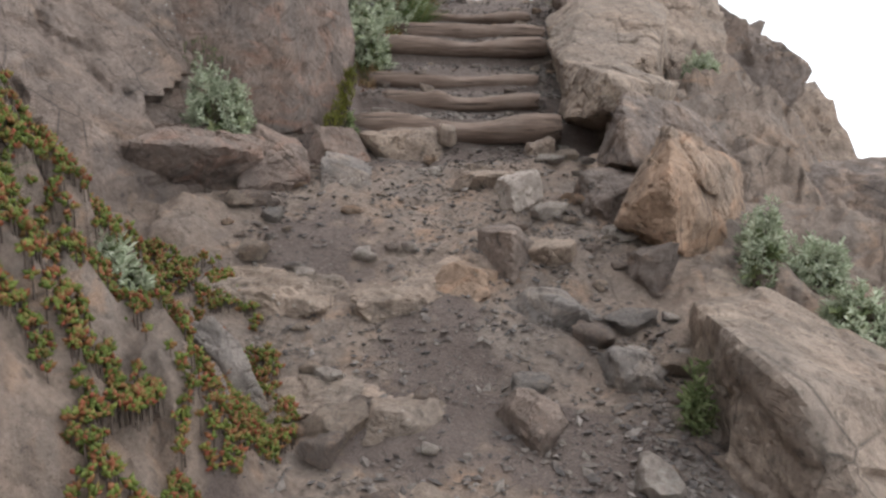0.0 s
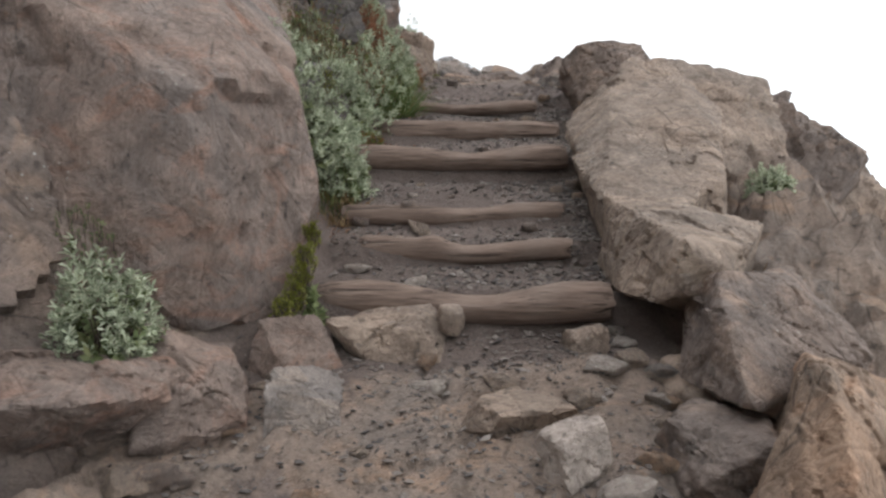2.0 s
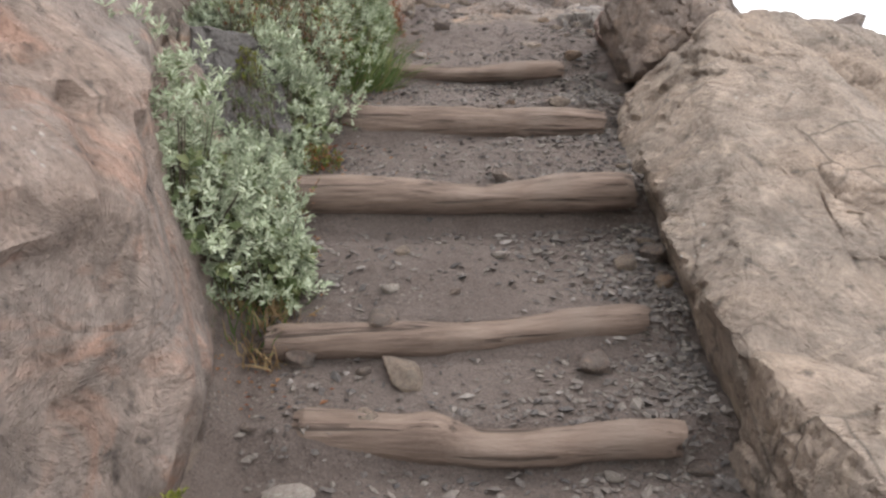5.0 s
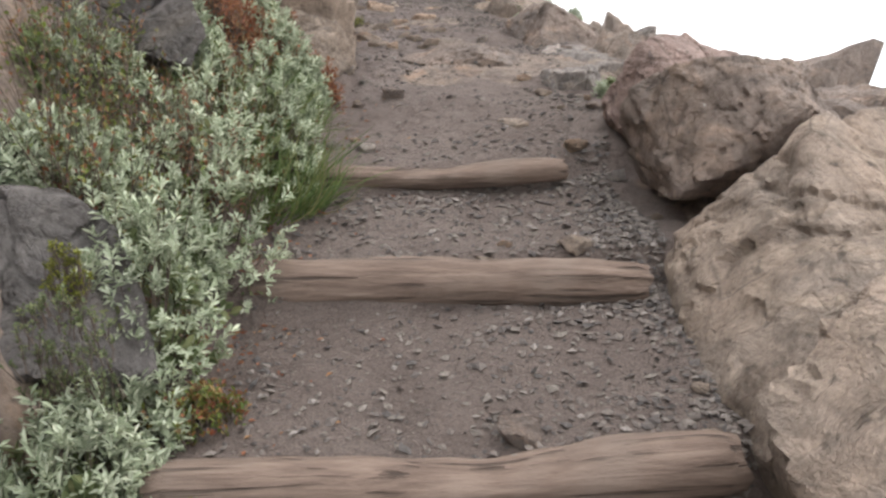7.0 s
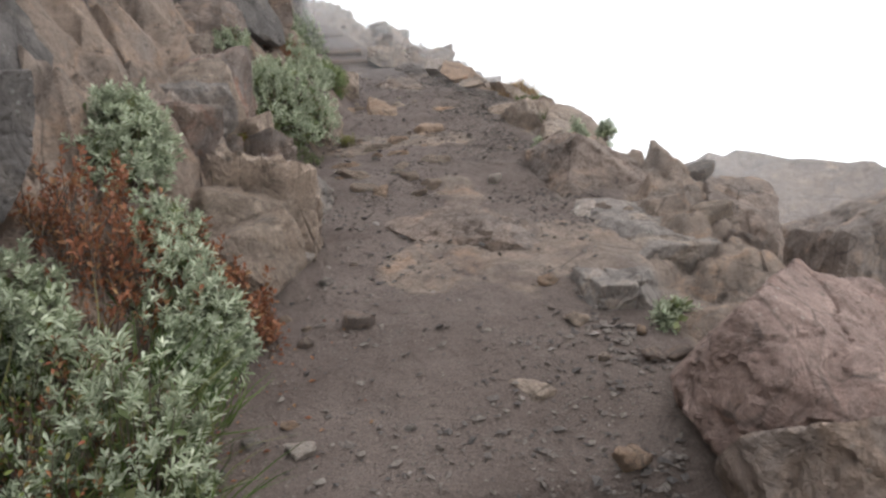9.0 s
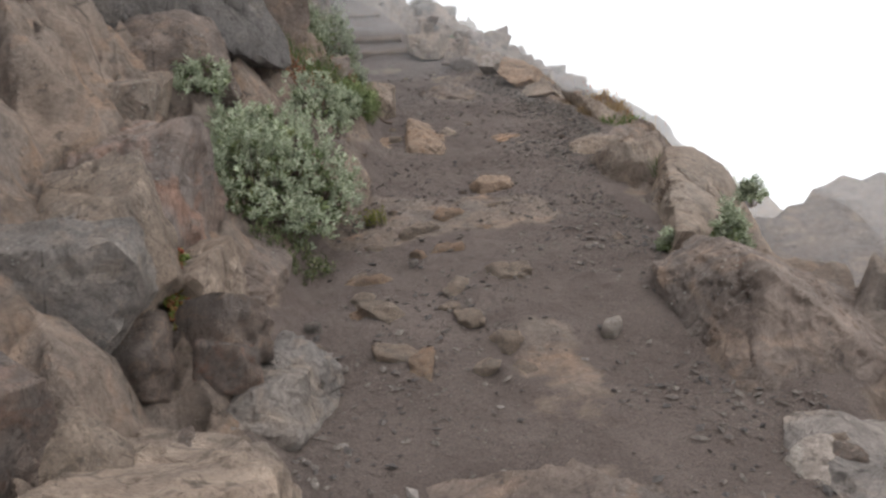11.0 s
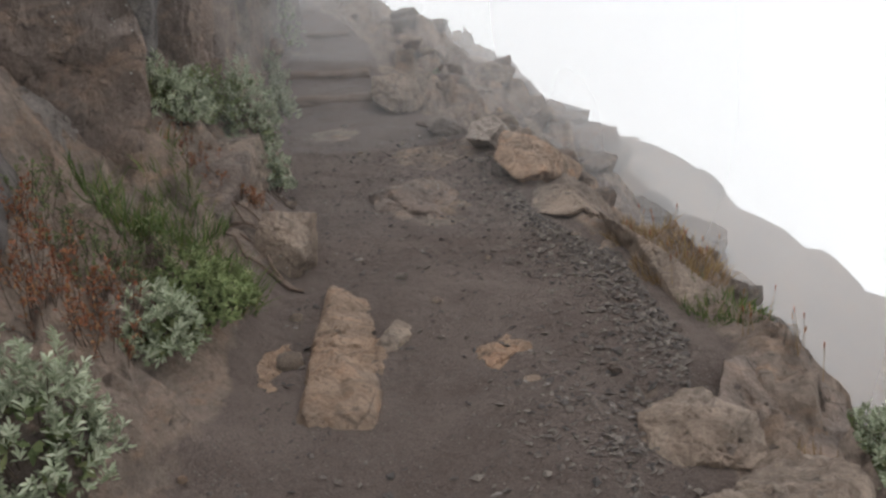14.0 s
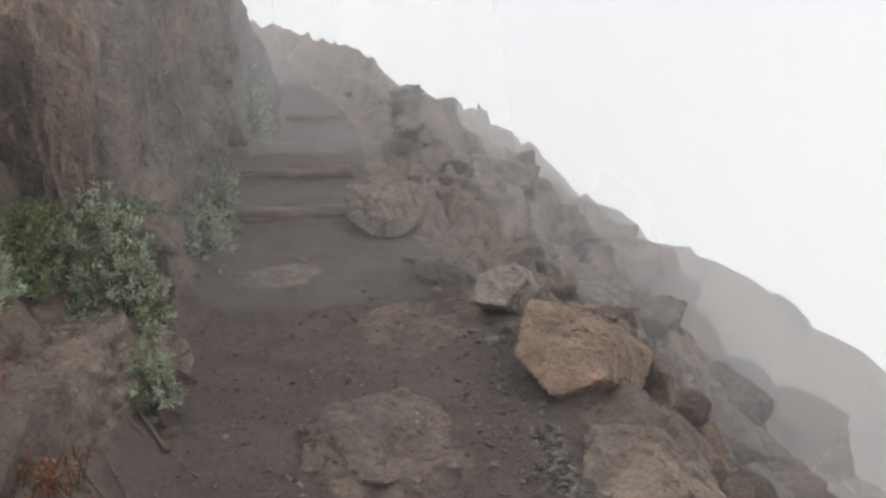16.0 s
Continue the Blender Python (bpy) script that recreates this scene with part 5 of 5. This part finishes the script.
weed("red seed heads above silvery bushes", (-0.46, 9.25, ground_at(-0.46, 9.25) + 0.12), 0.14, 0.16, 90, 21, leaf=0.03)
weed("orange and green weed standing among bushes", on_ground(-0.80, 7.50), 0.16, 0.46, 130, 61, MIXED)
weed("rust-tipped weed standing above bushes", on_ground(-0.92, 7.95), 0.18, 0.44, 130, 62, MIXED)
weed("orange weed tips among silvery bushes", on_ground(-0.58, 7.95), 0.12, 0.42, 90, 63, RUST)
weed("lime and orange weed at a bush's edge", on_ground(-0.62, 8.35), 0.12, 0.42, 90, 64, MIXED)
weed("rusty weed tangled through bushes", on_ground(-0.55, 8.95), 0.16, 0.26, 160, 65, RUST, leaf=0.03)
weed("lime green weed beneath bushes", on_ground(-0.62, 6.55), 0.12, 0.22, 90, 66, MIXED)
weed("low green weed below a silvery bush", on_ground(-0.30, 12.35), 0.22, 0.08, 130, 22, DEEP)
weed("rusty plants under the dark overhang", on_ground(-0.55, 14.55), 0.35, 0.14, 260, 23)
weed("dull green plants under the dark overhang", on_ground(-0.45, 15.0), 0.30, 0.12, 220, 27, DEEP)
weed("rusty plants on the rooty bank", on_ground(-0.50, 16.6), 0.34, 0.12, 260, 24)
weed("lime green moss at a tan rock's foot", on_ground(0.10, 13.05), 0.06, 0.10, 50, 25, LIME, "moss_clump", 0.016)
weed("low green plants on the upper bank", on_ground(-0.75, 18.3), 0.35, 0.18, 200, 26, DEEP)
grass("long green grass under the silvery bushes", on_ground(-0.46, 8.40, 0.12), 0.30, 0.36, 620, 31, lean=(0.3, -0.2, 0.9))
grass("fine arching grass between the bushes", on_ground(-0.35, 8.85, 0.1), 0.16, 0.22, 240, 32, lean=(0.3, -0.2, 0.9))
grass("dark green grass tuft on the bank", on_ground(-0.22, 15.42), 0.20, 0.20, 520, 33)
grass("dark green grass tuft beside a rock", on_ground(-0.52, 15.35), 0.16, 0.18, 380, 34)
grass("dark green grass under the cliff", on_ground(-0.38, 15.8), 0.18, 0.12, 260, 35)
grass("dry orange grass beside the log steps", on_ground(-0.55, 5.95), 0.12, 0.10, 220, 36, STRAW)
grass("dry straw grass among the outer boulders", on_ground(1.35, 5.15, 0.15), 0.16, 0.12, 120, 37, STRAW)
grass("green grass with long blades by the steps", on_ground(-0.62, 6.05, 0.1), 0.16, 0.16, 200, 38)
grass("rusty cushion of grass on the outer edge", on_ground(2.02, 15.75, 0.02), 0.24, 0.09, 600, 39, STRAW)
grass("rusty cushion of grass over the edge rocks", on_ground(1.93, 16.25, 0.02), 0.18, 0.09, 400, 40, STRAW)
grass("green cushion grass on the outer edge", on_ground(2.08, 15.35, 0.02), 0.20, 0.08, 450, 41)
grass("green grass sprouting beside edge rocks", on_ground(1.95, 13.75, 0.0), 0.18, 0.16, 260, 42)
grass("short grass along the outer edge", on_ground(2.05, 14.15, 0.0), 0.20, 0.10, 260, 43, STRAW)


def seed_stalks(label, at, radius, height, count, seed):
    """Upright thin stalks with reddish seed heads."""
    rng = np.random.RandomState(seed)
    foot = np.stack([rng.uniform(-radius, radius, count) * 0.5, rng.uniform(-radius, radius, count), np.zeros(count)], 1)
    foot[:, 2] = np.clip(land(at[0] + foot[:, 0], at[1] + foot[:, 1])[0] - at[2], -0.3, 0.3)
    tip = foot + np.stack([rng.normal(scale=0.12, size=count), rng.normal(scale=0.12, size=count), np.ones(count)], 1) * (height * rng.uniform(0.6, 1.15, (count, 1)))
    v, f = stalks(rng, foot, tip, 0.0022)
    ob = new("seed_stalks", mesh_from("seed_stalks", v, f, (STRAW,)))
    m = axes_mats(tip - (tip - foot) * 0.05, tip - foot, rng.normal(size=tip.shape), np.tile((0.005, 0.032, 0.005), (count, 1)))
    v, f = scatter(PAD, PAD_F, m)
    head = new("seed_heads", mesh_from("seed_heads", v, f, (RUST,), True))
    head.parent = ob
    ob.matrix_world = pose(*at)
    head["kind"] = "stuff"
    return tagged(ob, label, "seed stalks", kind="stuff")


seed_stalks("thin reddish seed stalks standing on the edge", on_ground(2.02, 15.9), 0.40, 0.15, 26, 51)
seed_stalks("thin reddish seed stalks over the drop", on_ground(2.15, 14.9), 0.25, 0.15, 10, 52)
seed_stalks("thin dry stalks by the outer rocks", on_ground(2.1, 13.4), 0.40, 0.14, 12, 53)


def root(label, points, thick, name="root", category="root"):
    """A thin weathered root or stick that follows a few points."""
    cu = bpy.data.curves.new(name, "CURVE")
    cu.dimensions, cu.bevel_depth, cu.bevel_resolution, cu.resolution_u = "3D", thick, 2, 6
    sp = cu.splines.new("POLY")
    sp.points.add(len(points) - 1)
    for i, (p, q) in enumerate(zip(sp.points, points)):
        p.co = (*q, 1)
        p.radius = 1.0 - 0.6 * i / len(points)
    cu.materials.append(WOOD)
    me = bpy.data.meshes.new_from_object(new("shape", cu))
    bpy.data.objects.remove(bpy.data.objects["shape"])
    return tagged(new(name, me), label, category)


root_rng = np.random.RandomState(91)
for k in range(16):
    x0, y0 = root_rng.uniform(-0.12, 0.05), root_rng.uniform(15.6, 18.0)
    x0 += float(np.interp(y0, LEFT_Y, LEFT_X))
    x1, y1 = x0 - root_rng.uniform(0.25, 0.55), y0 + root_rng.uniform(-0.2, 0.6)
    pts = []
    for i in range(9):
        f = i / 8
        x, y = x0 + (x1 - x0) * f + 0.04 * math.sin(7 * f + k), y0 + (y1 - y0) * f
        pts.append((x, y, ground_at(x, y) + 0.008 + 0.02 * math.sin(3.1 * f)))
    root("pale dry root creeping over the bank", pts, root_rng.uniform(0.005, 0.013))
root("brown broken stick lying at the trail edge", [(0.72 + 0.05 * i, 19.32 - 0.06 * i, ground_at(0.72 + 0.05 * i, 19.32 - 0.06 * i) + 0.03) for i in range(8)], 0.022, "stick", "stick")


# ---------------------------------------------------------------- loose stones, bank rocks and gravel
SMALL = []
for k in range(7):
    v, f = rock_shape((1.0, 0.85, 0.6), 200 + k, 3, rough=1.3)
    me = mesh_from("stone", v, f, (ROCK[("tan", "brown", "grey", "orange", "tan", "brown", "pale")[k]],), True)
    me.set_sharp_from_angle(angle=radians(32))
    SMALL.append(me)
BANK = []
for k in range(8):
    v, f = rock_shape((1.0, 0.9, 0.8), 300 + k, 4, rough=1.0)
    me = mesh_from("bank_rock", v, f, (ROCK[("tan", "brown", "grey", "brown", "red", "grey", "tan", "brown")[k]],), True)
    me.set_sharp_from_angle(angle=radians(32))
    BANK.append(me)
SLOPE = []
for k in range(8):
    v, f = rock_shape((1.0, 0.9, 0.8), 400 + k, 3, rough=1.0)
    me = mesh_from("slope_rock", v, f, (ROCK[("tan", "brown", "grey", "brown", "red", "grey", "tan", "brown")[k]],), True)
    me.set_sharp_from_angle(angle=radians(32))
    SLOPE.append(me)
STONE_WORDS = ("small tan stone lying on the trail", "small brown stone pressed into the dirt", "small grey stone lying on the trail", "small ochre stone pressed into the dirt",
               "angular tan stone on the dirt", "dull brown stone on the gravel", "pale stone lying on the gravel")
BANK_WORDS = ("tan rock set in the bank", "brown rock jutting from the bank", "grey rock jutting from the bank", "dull brown rock in the slope",
              "reddish rock in the bank", "grey rock in the slope", "tan rock half buried in the slope", "brown rock half buried in the slope")


def loose(words, meshes, k, x, y, size, rng, sink, name, group, squash=(1, 1, 1)):
    ob = new(name, meshes[k])
    z = ground_at(x, y)
    ob.matrix_world = pose(x, y, z + size * (0.3 - sink), rng.uniform(-14, 14), rng.uniform(-14, 14), rng.uniform(0, 360)) @ Matrix.Diagonal((size * squash[0], size * squash[1], size * squash[2], 1))
    return tagged(ob, words[k], "stone" if name == "stone" else "rock", group)


rng = np.random.RandomState(77)
for i in range(235):
    y = rng.choice((rng.uniform(2.0, 4.9), rng.uniform(2.2, 4.9), rng.uniform(5.0, 9.5), rng.uniform(9.5, 19.5)))
    lo, hi = np.interp(y, LEFT_Y, LEFT_X), np.interp(y, RIGHT_Y, RIGHT_X)
    side = rng.choice((0, 1, 2))
    x = (rng.uniform(lo - 0.1, hi + 0.1), lo + rng.exponential(0.16) - 0.05, hi - rng.exponential(0.14) + 0.05)[side]
    size = (rng.uniform(0.035, 0.075) if rng.rand() < 0.7 else rng.uniform(0.07, 0.15)) * (1.25 if y < 4.9 else 0.85)
    loose(STONE_WORDS, SMALL, rng.randint(7), x, y, size, rng, 0.2, "stone", "small stones on the trail", (1, rng.uniform(0.7, 1.2), rng.uniform(0.7, 1.1)))
for i in range(22):
    x, y = rng.uniform(0.0, 0.85), rng.uniform(11.3, 13.3)
    loose(STONE_WORDS, SMALL, rng.choice((0, 3, 4)), x, y, rng.uniform(0.09, 0.24), rng, 0.33, "stone", "small stones on the trail", (1, rng.uniform(0.5, 0.9), rng.uniform(0.5, 0.8)))
for i in range(150):
    y = rng.uniform(4.9, 23) if i > 30 else rng.uniform(1.0, 5.0)
    lo = np.interp(y, LEFT_Y, LEFT_X) - (0.5 if y < 5 else 0)
    off = rng.exponential(0.55)
    x = lo - 0.16 - off
    if (6.0 < y < 9.7 and off < 0.9) or (11.2 < y < 13.0 and off < 0.8) or (14.4 < y < 18.6 and off < 1.1) or (3.6 < y < 6.6 and x < -0.8) or (y < 3.6 and x > -1.5):
        continue
    loose(BANK_WORDS, BANK, rng.randint(8), x, y, rng.uniform(0.2, 0.4) + 0.35 * min(off, 1.2), rng, 0.30, "bank_rock", "rocks in the inner bank", (1, rng.uniform(0.8, 1.3), rng.uniform(0.8, 1.3)))
for i in range(150):
    y = rng.uniform(9.5, 26) if i < 60 else rng.uniform(15.5, 24)
    hi = np.interp(y, RIGHT_Y, RIGHT_X)
    off = rng.exponential(0.8)
    x = hi + 0.5 + off
    loose(BANK_WORDS, SLOPE, rng.randint(8), x, y, rng.uniform(0.13, 0.26) + 0.26 * min(off, 1.5), rng, 0.42, "slope_rock", "rocks on the outer slope", (1, rng.uniform(0.8, 1.3), rng.uniform(0.5, 0.85)))


def gravel(label, count, seed, spots):
    """Loose chips of stone lying on the dirt; spots: (y from, y to, lean to the outer side, share)."""
    rng = np.random.RandomState(seed)
    xs, ys = [], []
    for y0, y1, lean, share in spots:
        n = int(count * share)
        y = rng.uniform(y0, y1, n)
        lo, hi = np.interp(y, LEFT_Y, LEFT_X), np.interp(y, RIGHT_Y, RIGHT_X)
        s = rng.uniform(0, 1, n) if lean == 0 else 1 - np.minimum(rng.exponential(lean, n), 1.05)
        x = lo + (hi - lo) * s
        drift = vnoise(x * 2.5, y * 2.5, 0 * x, 88) + rng.uniform(-0.9, 0.9, n) > -0.1
        xs.append(x[drift]), ys.append(y[drift])
    x, y = np.concatenate(xs), np.concatenate(ys)
    z, _ = land(x, y)
    n = len(x)
    size = 0.005 + 0.021 * rng.beta(1.1, 3.6, n)
    t = np.array(BALLS[1][0]) * np.array((1, 0.8, 0.55))
    t = t * (1 + 0.25 * rng.normal(size=(len(t), 1)).clip(-1, 1))
    m = axes_mats(np.stack([x, y, z + size * 0.25], 1), rng.normal(size=(n, 3)) * np.array((1, 1, 0.25)), np.tile((0.0, 0.0, 1.0), (n, 1)) + rng.normal(scale=0.3, size=(n, 3)), np.stack([size * rng.uniform(0.7, 1.5, n), size * rng.uniform(0.7, 1.5, n), size], 1))
    v, f = scatter(t, BALLS[1][1], m)
    ob = new("gravel", mesh_from("gravel", v, f, (GRAVEL,)))
    return tagged(ob, label, "gravel", kind="stuff")


BALLS[1] = (np.array([(0, 0, 1), (0.9, 0, 0.2), (0.2, 0.95, 0.1), (-0.9, 0.1, 0.15), (-0.1, -0.9, 0.2), (0.1, 0, -0.8)]),
            np.array([(0, 1, 2), (0, 2, 3), (0, 3, 4), (0, 4, 1), (5, 2, 1), (5, 3, 2), (5, 4, 3), (5, 1, 4)]))
gravel("loose grey-brown gravel chips scattered over the trail", 34000, 5,
       ((1.8, 4.9, 0, 0.13), (1.8, 4.9, 0.25, 0.10), (5.0, 8.5, 0, 0.16), (5.0, 8.6, 0.13, 0.20), (8.5, 13, 0, 0.10), (8.5, 19, 0.15, 0.14), (13, 19, 0, 0.09), (14.3, 17.2, 0.08, 0.18)))


def litter(label, count, seed):
    """Dry fallen leaves and bits of straw along the inner edge of the steps."""
    rng = np.random.RandomState(seed)
    y = rng.uniform(5.6, 9.6, count)
    x = np.interp(y, LEFT_Y, LEFT_X) + rng.exponential(0.10, count) - 0.08
    z = land(x, y)[0] + 0.006
    along = rng.normal(size=(count, 3)) * np.array((1, 1, 0.15))
    size = rng.uniform(0.012, 0.03, (count, 1))
    m = axes_mats(np.stack([x, y, z], 1), along, np.tile((0.0, 0.0, 1.0), (count, 1)), np.concatenate([size * 0.25, size, size], 1))
    v, f = scatter(LEAF, LEAF_F, m)
    ob = new("leaf_litter", mesh_from("leaf_litter", v, f, (RUST,)))
    return tagged(ob, label, "leaf litter", kind="stuff")


litter("rust and straw coloured dry leaf litter", 700, 9)


# ---------------------------------------------------------------- see-through sheets imitating mist over the drop and at the trail's far end
def haze_sheet_material():
    n = Nodes("haze_sheet", 1.0)
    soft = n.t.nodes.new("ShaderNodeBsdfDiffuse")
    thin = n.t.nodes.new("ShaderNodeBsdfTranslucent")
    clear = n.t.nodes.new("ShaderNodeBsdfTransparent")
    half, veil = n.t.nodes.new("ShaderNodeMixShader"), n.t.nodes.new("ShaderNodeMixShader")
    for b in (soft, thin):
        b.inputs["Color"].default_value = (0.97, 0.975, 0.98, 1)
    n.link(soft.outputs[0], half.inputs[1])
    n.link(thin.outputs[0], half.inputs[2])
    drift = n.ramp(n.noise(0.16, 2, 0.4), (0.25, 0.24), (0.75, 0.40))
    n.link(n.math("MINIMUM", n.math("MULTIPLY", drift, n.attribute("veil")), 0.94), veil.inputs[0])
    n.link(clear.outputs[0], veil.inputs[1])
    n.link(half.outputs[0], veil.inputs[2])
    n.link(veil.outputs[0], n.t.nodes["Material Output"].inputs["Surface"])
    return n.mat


HAZE_SHEET = haze_sheet_material()


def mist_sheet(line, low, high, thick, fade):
    """Points of one upright sheet along a line of (x, y), with how opaque it is."""
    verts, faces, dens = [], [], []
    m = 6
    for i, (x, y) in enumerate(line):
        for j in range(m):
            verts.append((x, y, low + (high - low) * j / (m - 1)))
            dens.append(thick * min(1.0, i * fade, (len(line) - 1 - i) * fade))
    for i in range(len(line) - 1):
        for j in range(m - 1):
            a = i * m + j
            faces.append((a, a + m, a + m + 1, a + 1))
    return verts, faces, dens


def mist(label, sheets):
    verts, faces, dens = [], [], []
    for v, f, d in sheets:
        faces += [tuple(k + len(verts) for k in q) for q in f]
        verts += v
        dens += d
    me = mesh_from("backdrop", verts, faces, (HAZE_SHEET,), True)
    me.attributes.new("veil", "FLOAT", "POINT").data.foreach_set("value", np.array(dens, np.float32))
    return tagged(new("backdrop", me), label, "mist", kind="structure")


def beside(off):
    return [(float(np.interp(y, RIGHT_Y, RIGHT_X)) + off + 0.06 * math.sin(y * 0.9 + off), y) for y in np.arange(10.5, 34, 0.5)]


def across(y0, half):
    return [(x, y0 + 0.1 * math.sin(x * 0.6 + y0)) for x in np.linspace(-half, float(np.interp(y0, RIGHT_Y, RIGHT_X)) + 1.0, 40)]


# white see-through sheets, added to put haze over whatever lies behind them
mist("translucent white sheets imitating mist over the steep drop", [mist_sheet(beside(o), -30, 12, k, 0.06) for o, k in ((1.0, 0.55), (1.9, 0.85), (2.8, 1.0))])
mist("translucent white sheets imitating mist at the upper end of the trail", [mist_sheet(across(y, h), -20, 14, k, 0.25) for y, h, k in ((16.6, 8, 0.11), (18.7, 9, 0.32), (22.3, 10, 0.6), (26.0, 13, 0.9))])


# an added plain wall, glowing in place of fog, sixty metres off all round
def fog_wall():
    mat = bpy.data.materials.new("glowing_fog_wall")
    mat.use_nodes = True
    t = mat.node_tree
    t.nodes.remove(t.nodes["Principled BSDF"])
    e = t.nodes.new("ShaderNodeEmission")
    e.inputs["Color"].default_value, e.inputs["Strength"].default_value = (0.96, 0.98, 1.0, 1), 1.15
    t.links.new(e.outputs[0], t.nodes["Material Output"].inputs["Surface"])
    n = 72
    ring = [(63 * math.cos(2 * math.pi * i / n), 11 + 63 * math.sin(2 * math.pi * i / n)) for i in range(n)]
    verts = [(x, y, -110) for x, y in ring] + [(x, y, 75) for x, y in ring]
    faces = [(i, (i + 1) % n, n + (i + 1) % n, n + i) for i in range(n)]
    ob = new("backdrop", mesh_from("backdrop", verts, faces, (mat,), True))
    return tagged(ob, "glowing white wall standing in for fog, hiding all distance", "fog", kind="structure")


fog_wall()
